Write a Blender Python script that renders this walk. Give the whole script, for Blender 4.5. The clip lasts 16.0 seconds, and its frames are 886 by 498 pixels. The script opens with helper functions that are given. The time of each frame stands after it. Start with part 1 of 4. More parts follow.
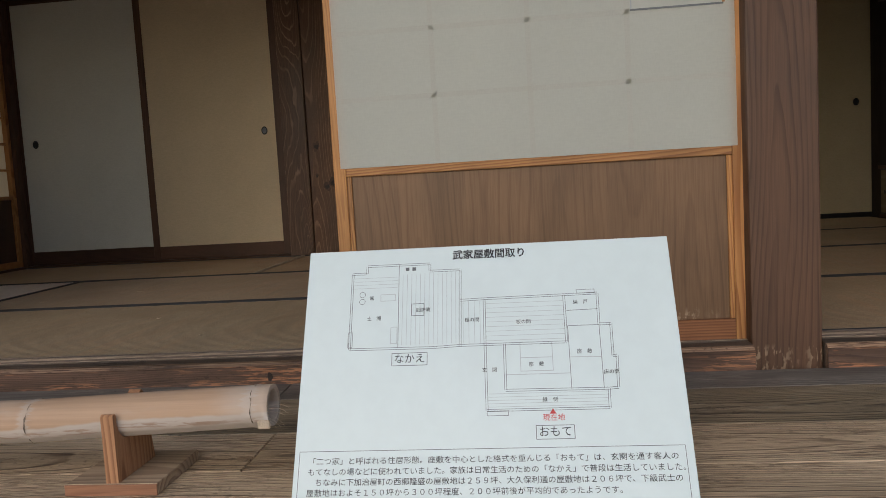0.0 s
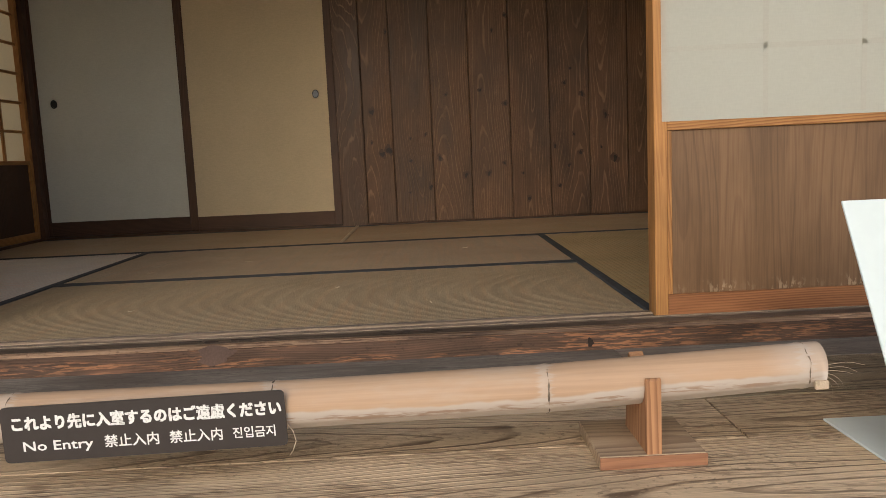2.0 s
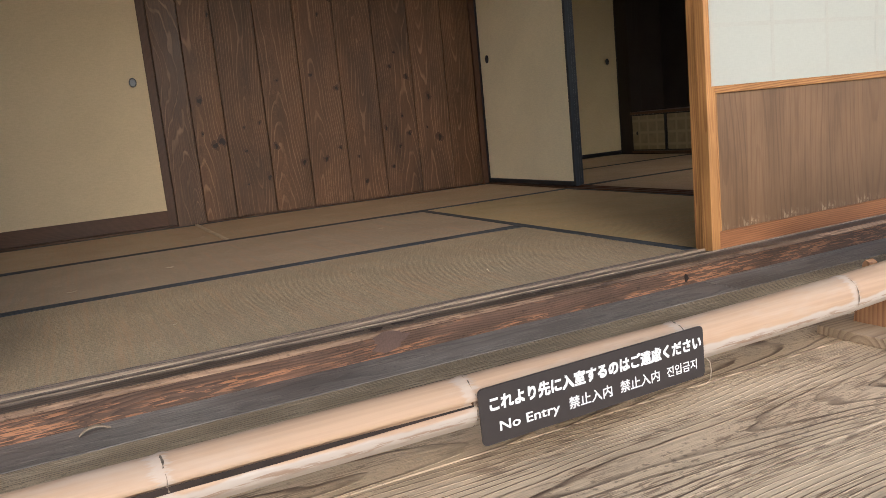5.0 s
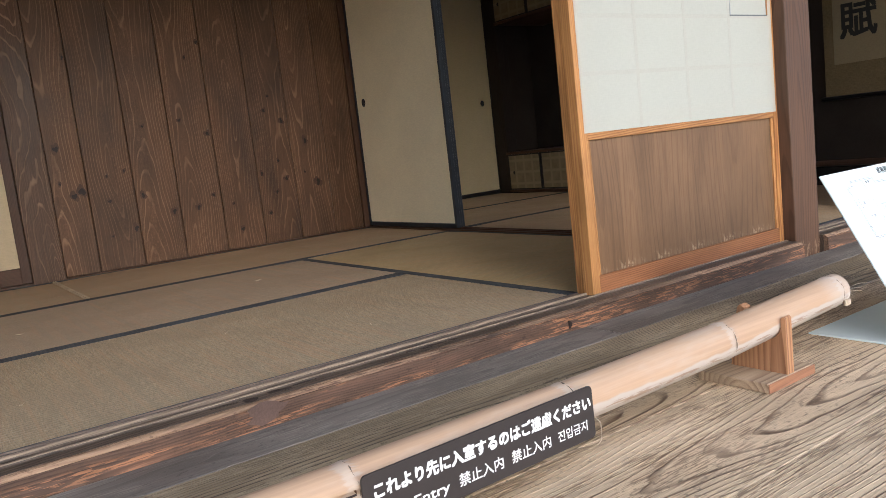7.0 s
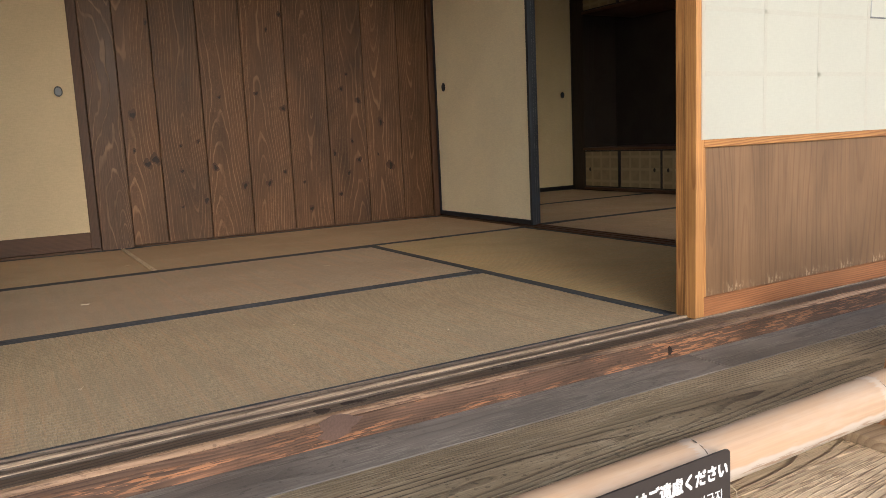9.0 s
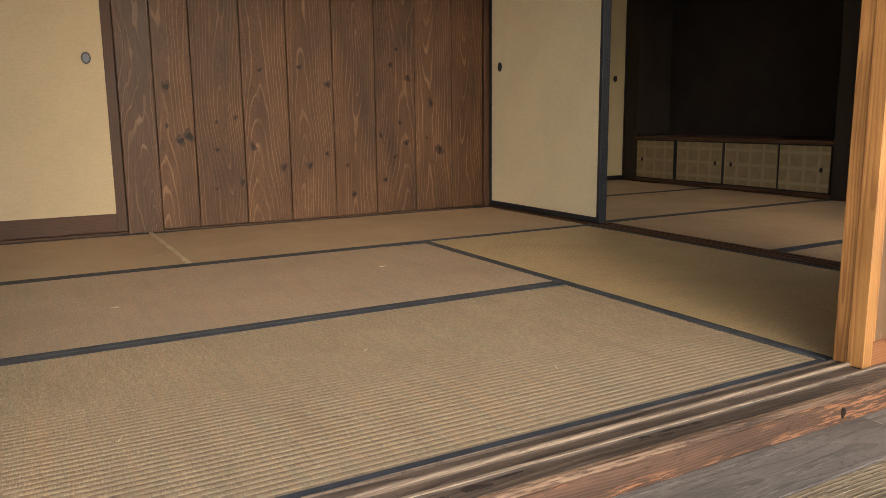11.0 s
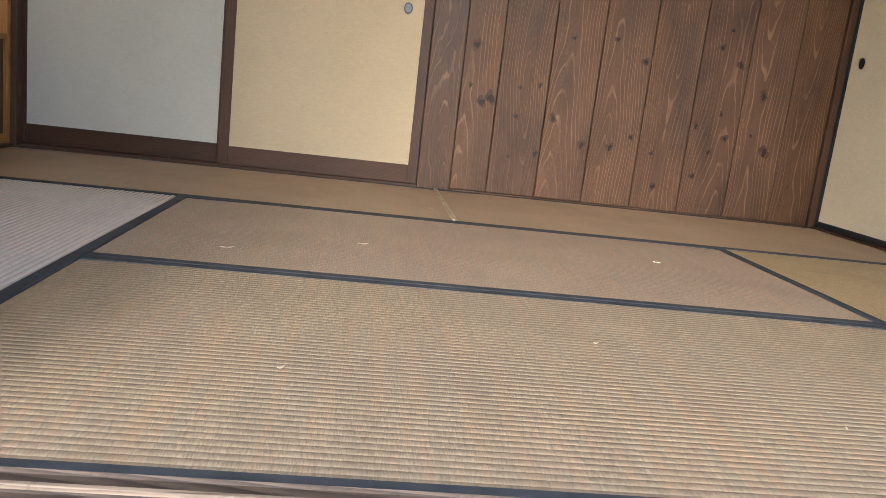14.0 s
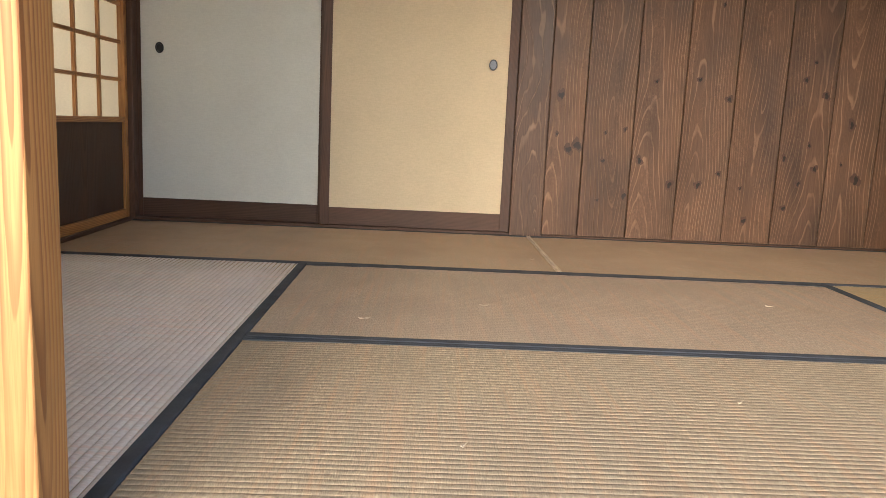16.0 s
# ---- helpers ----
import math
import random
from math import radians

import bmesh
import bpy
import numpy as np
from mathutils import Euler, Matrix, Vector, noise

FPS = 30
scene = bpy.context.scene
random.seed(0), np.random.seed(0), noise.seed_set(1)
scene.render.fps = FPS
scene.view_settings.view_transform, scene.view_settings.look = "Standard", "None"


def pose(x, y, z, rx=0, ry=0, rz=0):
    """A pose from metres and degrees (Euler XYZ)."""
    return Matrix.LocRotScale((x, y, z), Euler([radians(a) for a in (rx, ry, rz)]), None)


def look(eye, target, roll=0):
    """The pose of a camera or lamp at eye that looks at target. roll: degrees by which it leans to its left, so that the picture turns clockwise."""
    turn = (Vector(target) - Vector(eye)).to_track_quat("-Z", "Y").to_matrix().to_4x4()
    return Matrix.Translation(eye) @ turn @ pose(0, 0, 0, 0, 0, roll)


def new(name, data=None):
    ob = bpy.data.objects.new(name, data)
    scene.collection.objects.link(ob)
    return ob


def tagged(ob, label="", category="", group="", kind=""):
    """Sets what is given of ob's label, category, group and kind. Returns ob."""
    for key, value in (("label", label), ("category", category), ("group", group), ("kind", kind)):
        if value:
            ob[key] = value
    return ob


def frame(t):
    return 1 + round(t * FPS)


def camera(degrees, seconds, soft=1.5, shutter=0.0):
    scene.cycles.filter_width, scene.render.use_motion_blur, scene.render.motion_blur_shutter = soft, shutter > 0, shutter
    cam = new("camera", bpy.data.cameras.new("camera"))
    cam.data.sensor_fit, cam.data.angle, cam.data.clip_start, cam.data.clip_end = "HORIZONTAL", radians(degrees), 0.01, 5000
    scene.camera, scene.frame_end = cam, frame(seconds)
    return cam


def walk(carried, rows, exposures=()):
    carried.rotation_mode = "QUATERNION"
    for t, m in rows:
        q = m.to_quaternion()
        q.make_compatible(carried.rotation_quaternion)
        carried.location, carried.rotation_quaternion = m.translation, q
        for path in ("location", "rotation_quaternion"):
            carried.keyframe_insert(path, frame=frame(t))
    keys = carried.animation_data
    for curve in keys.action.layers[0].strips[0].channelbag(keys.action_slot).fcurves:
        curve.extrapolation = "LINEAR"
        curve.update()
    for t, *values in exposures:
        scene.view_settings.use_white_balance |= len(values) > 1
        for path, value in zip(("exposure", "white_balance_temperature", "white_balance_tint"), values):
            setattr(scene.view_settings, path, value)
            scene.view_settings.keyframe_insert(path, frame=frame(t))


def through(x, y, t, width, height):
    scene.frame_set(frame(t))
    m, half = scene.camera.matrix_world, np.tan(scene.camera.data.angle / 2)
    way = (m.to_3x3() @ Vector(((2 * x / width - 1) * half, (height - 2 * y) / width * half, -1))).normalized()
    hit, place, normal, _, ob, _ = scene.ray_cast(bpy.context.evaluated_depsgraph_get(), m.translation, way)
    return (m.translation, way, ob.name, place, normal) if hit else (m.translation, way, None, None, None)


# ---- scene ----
# ---------------------------------------------------------------- camera
cam = camera(60.1, 16.0, soft=0.75)
PATH = [
    (0, (0.037, -0.161, 1.054), (-0.183, 1.819, 0.881), -3.3),
    (0.5, (-0.239, -0.145, 1.064), (-0.431, 1.837, 0.874), -3.3),
    (1, (-0.49, -0.174, 1.056), (-0.615, 1.811, 0.845), -3.7),
    (1.5, (-0.71, -0.148, 1.048), (-0.751, 1.839, 0.822), -3.2),
    (2, (-0.945, -0.093, 1.047), (-0.913, 1.892, 0.804), -2.6),
    (2.5, (-1.187, -0.124, 1.056), (-1.057, 1.856, 0.803), -3.1),
    (3, (-1.372, -0.117, 1.053), (-1.112, 1.848, 0.787), -3.9),
    (3.5, (-1.517, -0.033, 1.061), (-1.092, 1.9, 0.776), -4.4),
    (3.7, (-1.584, -0.008, 1.065), (-1.102, 1.91, 0.768), -4.4),
    (5.8, (-2.125, 0.116, 1.097), (-1.101, 1.805, 0.787), -6.6),
    (6, (-2.127, 0.112, 1.103), (-1.072, 1.784, 0.801), -6.7),
    (6.5, (-2.039, 0.132, 1.098), (-0.935, 1.776, 0.818), -6.6),
    (7, (-1.957, 0.155, 1.106), (-0.834, 1.789, 0.845), -6.5),
    (7.5, (-1.975, 0.17, 1.114), (-0.893, 1.834, 0.867), -5.7),
    (8, (-1.919, 0.19, 1.103), (-0.916, 1.904, 0.864), -4.0),
    (8.2, (-1.9, 0.2, 1.112), (-0.922, 1.928, 0.868), -3.4),
    (10.3, (-1.994, 0.643, 1.158), (-0.96, 2.321, 0.822), -1.3),
    (10.5, (-1.972, 0.671, 1.182), (-0.965, 2.365, 0.844), -1.1),
    (11, (-1.931, 0.758, 1.178), (-0.97, 2.478, 0.834), -0.6),
    (11.5, (-1.92, 0.747, 1.159), (-1.056, 2.513, 0.791), 0.2),
    (12, (-1.874, 0.838, 1.143), (-1.176, 2.672, 0.754), 0.8),
    (12.5, (-1.865, 0.951, 1.103), (-1.349, 2.843, 0.712), 1.9),
    (13, (-1.8, 0.984, 1.086), (-1.449, 2.919, 0.721), 4.0),
    (13.5, (-1.75, 0.988, 1.068), (-1.495, 2.936, 0.698), 6.1),
    (14, (-1.716, 0.981, 1.064), (-1.5, 2.932, 0.681), 6.6),
    (14.5, (-1.737, 0.97, 1.085), (-1.539, 2.923, 0.703), 6.3),
    (15, (-1.756, 0.963, 1.104), (-1.574, 2.919, 0.729), 5.5),
    (15.5, (-1.79, 0.949, 1.112), (-1.638, 2.911, 0.752), 4.2),
    (16, (-1.899, 0.901, 1.164), (-1.844, 2.874, 0.841), 2.7),
]

EXPOSURES = [(0.0, -0.48, 5700, 10), (1.0, -0.15, 6000, 10), (1.5, -0.12, 6250, 10), (2.0, 0.12, 6200, 10), (3.0, 0.40, 6050, 10), (3.5, 0.50, 5950, 10), (7.0, 0.72, 5400, 10),
             (7.5, 0.82, 5450, 10), (8.2, 0.78, 5650, 10), (10.5, 1.08, 6300, 10), (11.5, 1.16, 6200, 10), (12.0, 1.24, 6100, 10), (13.0, 1.52, 5600, 10), (14.0, 1.62, 5300, 10), (15.5, 1.72, 5350, 10), (16.0, 1.78, 5600, 10)]
walk(cam, [(t, look(eye, target, roll)) for t, eye, target, roll in PATH], EXPOSURES)

# ---------------------------------------------------------------- light: a bright overcast day in front of the veranda
world = bpy.data.worlds.new("world")
scene.world = world
world.use_nodes = True
wn = world.node_tree
sky = wn.nodes.new("ShaderNodeTexSky")
sky.sky_type = "NISHITA"
sky.sun_disc = False
sky.sun_elevation, sky.sun_rotation = radians(26), radians(194)
sky.air_density, sky.dust_density = 1.0, 3.0
wn.nodes["Background"].inputs["Strength"].default_value = 0.15
wn.links.new(sky.outputs[0], wn.nodes["Background"].inputs["Color"])
sun_data = bpy.data.lights.new("sun", "SUN")
sun_data.energy, sun_data.angle, sun_data.color = 1.12, radians(128), (1.0, 0.97, 0.93)
sun = new("sun", sun_data)
sun.matrix_world = look((-1.9, -7.7, 3.9), (0, 0, 0))

# added fill lamp beyond the side screens, for the pale mat and inner doors
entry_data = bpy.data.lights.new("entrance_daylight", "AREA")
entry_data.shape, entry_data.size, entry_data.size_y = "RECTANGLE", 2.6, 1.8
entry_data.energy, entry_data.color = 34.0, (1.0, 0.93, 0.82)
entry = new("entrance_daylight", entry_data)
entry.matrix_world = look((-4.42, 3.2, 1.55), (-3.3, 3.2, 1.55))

# ---------------------------------------------------------------- materials
class Net:
    """Short hand for building a node material."""

    def __init__(self, name):
        self.mat = bpy.data.materials.new(name)
        self.mat.use_nodes = True
        self.t = self.mat.node_tree
        self.bsdf = self.t.nodes["Principled BSDF"]
        self.out = self.t.nodes["Material Output"]

    def node(self, kind, **props):
        n = self.t.nodes.new(kind)
        for k, v in props.items():
            setattr(n, k, v)
        return n

    def put(self, socket, value):
        if isinstance(value, bpy.types.NodeSocket):
            self.t.links.new(value, socket)
        else:
            socket.default_value = value

    def math(self, op, a, b=0.0, c=0.0, clamp=False):
        n = self.node("ShaderNodeMath", operation=op, use_clamp=clamp)
        for s, v in zip(n.inputs, (a, b, c)):
            self.put(s, v)
        return n.outputs[0]

    def smooth(self, v, lo, hi, a=0.0, b=1.0):
        n = self.node("ShaderNodeMapRange", interpolation_type="SMOOTHSTEP")
        for s, x in zip(n.inputs, (v, lo, hi, a, b)):
            self.put(s, x)
        return n.outputs[0]

    def vec(self, x, y, z):
        n = self.node("ShaderNodeCombineXYZ")
        for s, v in zip(n.inputs, (x, y, z)):
            self.put(s, v)
        return n.outputs[0]

    def xyz(self):
        n = self.node("ShaderNodeSeparateXYZ")
        self.put(n.inputs[0], self.node("ShaderNodeTexCoord").outputs["Object"])
        return n.outputs

    def rand(self, seed=0.0):
        n = self.node("ShaderNodeTexWhiteNoise", noise_dimensions="1D")
        self.put(n.inputs["W"], self.math("ADD", self.node("ShaderNodeObjectInfo").outputs["Random"], seed))
        return n.outputs["Value"]

    def noise(self, v, scale=1.0, detail=3.0, rough=0.55):
        n = self.node("ShaderNodeTexNoise")
        self.put(n.inputs["Vector"], v)
        n.inputs["Scale"].default_value, n.inputs["Detail"].default_value, n.inputs["Roughness"].default_value = scale, detail, rough
        return n.outputs["Fac"]

    def mix(self, f, a, b, blend="MIX"):
        n = self.node("ShaderNodeMix", data_type="RGBA", blend_type=blend)
        self.put(n.inputs[0], f)
        for s, v in ((n.inputs[6], a), (n.inputs[7], b)):
            self.put(s, (*v, 1.0) if isinstance(v, tuple) else v)
        return n.outputs[2]

    def bump(self, h, strength=0.3, dist=0.002):
        n = self.node("ShaderNodeBump")
        n.inputs["Strength"].default_value, n.inputs["Distance"].default_value = strength, dist
        self.put(n.inputs["Height"], h)
        self.t.links.new(n.outputs[0], self.bsdf.inputs["Normal"])

    def done(self, colour, rough=0.6, metal=0.0, spec=0.4):
        self.put(self.bsdf.inputs["Base Color"], (*colour, 1.0) if isinstance(colour, tuple) else colour)
        self.put(self.bsdf.inputs["Roughness"], rough)
        self.bsdf.inputs["Metallic"].default_value = metal
        self.bsdf.inputs["Specular IOR Level"].default_value = spec
        return self.mat


def wood(name, axes, light, dark, pitch=0.008, line=0.75, stain=0.35, relief=0.3, rough=0.6, taper=0.03, wobble=0.03, worn=None, tone=0.3, fibre=0.35, spec=0.35, boards=0.0, thin=0.25, specks=0.0, scuff=0.0, pith=0.015, streaks=None):
    """Sawn softwood. axes: the letters of the way across, the depth and the grain's way in the piece."""
    n = Net(name)
    s = dict(zip("xyz", n.xyz()))
    a, d, l = (s[c] for c in axes)
    foot = l
    r1, r2, r3 = n.rand(0.11), n.rand(0.37), n.rand(0.73)
    l = n.math("ADD", l, n.math("MULTIPLY", r3, 40.0))
    if boards:
        cell = n.math("FLOOR", n.math("DIVIDE", a, boards))
        a = n.math("SUBTRACT", a, n.math("MULTIPLY", n.math("ADD", cell, 0.5), boards))
        wn2 = n.node("ShaderNodeTexWhiteNoise", noise_dimensions="1D")
        n.put(wn2.inputs["W"], n.math("ADD", cell, r3))
        l = n.math("ADD", l, n.math("MULTIPLY", wn2.outputs["Value"], 23.0))
        r1 = n.math("FRACT", n.math("ADD", r1, wn2.outputs["Value"]))
    slow = n.vec(n.math("MULTIPLY", a, 5.0), n.math("MULTIPLY", d, 5.0), n.math("MULTIPLY", l, 1.1))
    w1 = n.math("SUBTRACT", n.noise(slow, 1.0, 1.0), 0.5)
    w2 = n.math("SUBTRACT", n.noise(n.vec(n.math("ADD", n.math("MULTIPLY", a, 14.0), 7.0), d, n.math("MULTIPLY", l, 3.5)), 1.0, 2.0), 0.5)
    across = n.math("ADD", n.math("ADD", a, n.math("MULTIPLY_ADD", r1, 0.12, -0.06)), n.math("MULTIPLY", w1, wobble * 2.2))
    deep = n.math("ADD", n.math("ADD", d, n.math("MULTIPLY_ADD", r2, 0.05, pith)), n.math("MULTIPLY", w2, wobble * 0.35))
    bow = n.math("SINE", n.math("MULTIPLY", l, 1.9))
    deep = n.math("ADD", deep, n.math("MULTIPLY", bow, taper))
    radius = n.math("SQRT", n.math("ADD", n.math("MULTIPLY", across, across), n.math("MULTIPLY", deep, deep)))
    ring = n.math("FRACT", n.math("DIVIDE", radius, pitch))
    late = n.math("MULTIPLY", n.smooth(ring, thin, 0.88), n.smooth(ring, 1.0, 0.93))
    fibres = n.noise(n.vec(n.math("MULTIPLY", a, 420.0), n.math("MULTIPLY", d, 420.0), n.math("MULTIPLY", l, 9.0)), 1.0, 2.0, 0.6)
    patch = n.noise(n.vec(n.math("MULTIPLY", a, 7.0), n.math("MULTIPLY", d, 7.0), n.math("MULTIPLY", l, 2.2)), 1.0, 4.0, 0.6)
    fade = n.noise(n.vec(n.math("MULTIPLY", a, 16.0), n.math("MULTIPLY", d, 9.0), n.math("MULTIPLY", l, 1.6)), 1.3, 3.0)
    amount = n.math("MULTIPLY", n.math("MULTIPLY", late, line), n.smooth(fade, 0.3, 0.62, 0.25, 1.0))
    colour = n.mix(amount, light, dark)
    colour = n.mix(n.smooth(fibres, 0.35, 0.75, 0.0, fibre), colour, dark)
    if specks:
        spot = n.noise(n.vec(n.math("MULTIPLY", a, 130.0), n.math("MULTIPLY", d, 60.0), n.math("MULTIPLY", l, 75.0)), 1.0, 3.0, 0.6)
        where = n.noise(n.vec(n.math("MULTIPLY", a, 9.0), d, n.math("MULTIPLY", l, 2.0)), 1.0, 2.0)
        colour = n.mix(n.math("MULTIPLY", n.smooth(spot, 0.56, 0.66, 0.0, specks), n.smooth(where, 0.42, 0.6)), colour, (dark[0] * 0.25, dark[1] * 0.22, dark[2] * 0.22) if dark[0] > light[0] else (dark[0] * 0.5, dark[1] * 0.5, dark[2] * 0.5))
        colour = n.mix(n.math("MULTIPLY", n.smooth(spot, 0.42, 0.34, 0.0, specks * 0.45), n.smooth(where, 0.45, 0.6)), colour, (max(light[0], dark[0]) * 1.25, max(light[1], dark[1]) * 1.25, max(light[2], dark[2]) * 1.25))
    if scuff:
        scratch = n.noise(n.vec(n.math("MULTIPLY", a, 75.0), d, n.math("MULTIPLY", foot, 30.0)), 1.0, 3.0, 0.6)
        group = n.noise(n.vec(n.math("MULTIPLY", a, 9.0), d, 2.0), 1.0, 2.0)
        near = n.math("MULTIPLY", n.smooth(foot, scuff + 0.035, scuff + 0.01), n.smooth(group, 0.47, 0.58))
        colour = n.mix(n.math("MULTIPLY", near, n.smooth(scratch, 0.52, 0.60, 0.0, 0.6)), colour, (0.45, 0.33, 0.21))
    if streaks:
        thread = n.noise(n.vec(n.math("MULTIPLY", a, 300.0), n.math("MULTIPLY", d, 300.0), n.math("MULTIPLY", l, 22.0)), 1.0, 2.0, 0.6)
        area = n.noise(n.vec(n.math("MULTIPLY", a, 18.0), n.math("MULTIPLY", d, 9.0), n.math("MULTIPLY", l, 3.2)), 1.0, 2.0)
        colour = n.mix(n.math("MULTIPLY", n.smooth(thread, 0.50, 0.58), n.smooth(area, 0.42, 0.56, 0.0, 0.9)), colour, streaks)
    if worn:
        colour = n.mix(n.math("MULTIPLY", n.smooth(patch, 0.52, 0.72), 0.7), colour, worn)
    shade = n.math("ADD", n.smooth(patch, 0.25, 0.75, 1.0 - stain, 1.0 + stain * 0.5), n.math("MULTIPLY_ADD", r1, tone, -tone / 2))
    colour = n.mix(1.0, colour, n.vec(shade, shade, shade), "MULTIPLY")
    n.bump(n.math("ADD", n.math("MULTIPLY", late, 0.8), n.math("MULTIPLY", fibres, 0.5)), relief, 0.0015)
    return n.done(colour, n.smooth(patch, 0.2, 0.8, rough - 0.1, rough + 0.12), 0.0, spec)


def paper(name, colour, through=0.0, grain=0.06, gaps=0.24):
    n = Net(name)
    x, y, z = n.xyz()
    v = n.vec(x, y, z)
    fine = n.noise(n.vec(n.math("MULTIPLY", x, 300.0), n.math("MULTIPLY", y, 300.0), n.math("MULTIPLY", z, 90.0)), 1.0, 3.0)
    cloud = n.noise(v, 3.0, 4.0)
    weave = n.noise(n.vec(n.math("MULTIPLY", x, 40.0), n.math("MULTIPLY", y, 40.0), n.math("MULTIPLY", z, 260.0)), 1.0, 2.0)
    k = n.math("ADD", n.smooth(fine, 0.3, 0.7, 1.0 - grain, 1.0), n.math("ADD", n.smooth(cloud, 0.3, 0.7, -grain, 0.0), n.smooth(weave, 0.3, 0.7, -grain, 0.0)))
    c = n.mix(1.0, colour, n.vec(k, k, k), "MULTIPLY")
    n.bump(n.math("ADD", fine, weave), 0.12, 0.0006)
    mat = n.done(c, 0.85, 0.0, 0.15)
    if through:
        tr = n.node("ShaderNodeBsdfTranslucent")
        n.put(tr.inputs["Color"], c)
        mx = n.node("ShaderNodeMixShader")
        mx.inputs[0].default_value = through
        n.t.links.new(n.bsdf.outputs[0], mx.inputs[1])
        n.t.links.new(tr.outputs[0], mx.inputs[2])
        clear, mx2 = n.node("ShaderNodeBsdfTransparent"), n.node("ShaderNodeMixShader")
        mx2.inputs[0].default_value = gaps
        n.t.links.new(mx.outputs[0], mx2.inputs[1])
        n.t.links.new(clear.outputs[0], mx2.inputs[2])
        n.t.links.new(mx2.outputs[0], n.out.inputs["Surface"])
    return mat


def plain(name, colour, rough=0.5, metal=0.0, vary=0.12, size=30.0, relief=0.1):
    n = Net(name)
    v = n.node("ShaderNodeTexCoord").outputs["Object"]
    big, small = n.noise(v, size * 0.15, 3.0), n.noise(v, size * 4, 3.0)
    k = n.math("ADD", n.smooth(big, 0.3, 0.7, 1 - vary, 1 + vary * 0.4), n.smooth(small, 0.3, 0.7, -vary * 0.4, vary * 0.4))
    n.bump(small, relief, 0.001)
    return n.done(n.mix(1.0, colour, n.vec(k, k, k), "MULTIPLY"), rough, metal)


def rush(name, axis, light, dark):
    """Woven rush: the ribs are in the mesh; strands cross them, with worn and sun-bleached patches."""
    n = Net(name)
    s = dict(zip("xyz", n.xyz()))
    l, a = s[axis], s["y" if axis == "x" else "x"]
    r = n.rand(0.2)
    strand = n.noise(n.vec(n.math("MULTIPLY", l, 330.0), n.math("MULTIPLY", a, 60.0), r), 1.0, 3.0, 0.7)
    hue = n.noise(n.vec(n.math("MULTIPLY", l, 70.0), n.math("MULTIPLY", a, 2.2), n.math("ADD", r, 3.0)), 1.0, 3.0, 0.65)
    broad = n.noise(n.vec(n.math("MULTIPLY", l, 9.0), n.math("MULTIPLY", a, 2.5), n.math("ADD", r, 6.0)), 1.0, 3.0)
    patch = n.noise(n.vec(l, a, n.math("MULTIPLY", r, 9.0)), 2.6, 5.0, 0.62)
    scuff = n.noise(n.vec(n.math("MULTIPLY", l, 190.0), n.math("MULTIPLY", a, 75.0), n.math("ADD", r, 1.0)), 1.0, 2.0)
    c = n.mix(n.smooth(strand, 0.32, 0.68), light, dark)
    c = n.mix(n.smooth(hue, 0.50, 0.68, 0.0, 0.65), c, (light[0] * 0.95, light[1] * 0.80, light[2] * 0.72))
    c = n.mix(n.smooth(hue, 0.48, 0.32, 0.0, 0.65), c, (dark[0] * 1.15, dark[1] * 1.25, dark[2] * 1.30))
    c = n.mix(n.smooth(broad, 0.5, 0.75, 0.0, 0.35), c, (dark[0] * 0.95, dark[1] * 0.92, dark[2] * 0.95))
    c = n.mix(n.smooth(patch, 0.42, 0.68, 0.0, 0.45), c, (light[0] * 0.68, light[1] * 0.68, light[2] * 0.70))
    c = n.mix(n.smooth(scuff, 0.66, 0.76, 0.0, 0.55), c, (light[0] * 1.35, light[1] * 1.38, light[2] * 1.45))
    n.bump(n.math("ADD", strand, scuff), 0.6, 0.0012)
    return n.done(c, n.smooth(patch, 0.3, 0.7, 0.42, 0.58), 0.0, 0.45)


POLE_X = -1.485


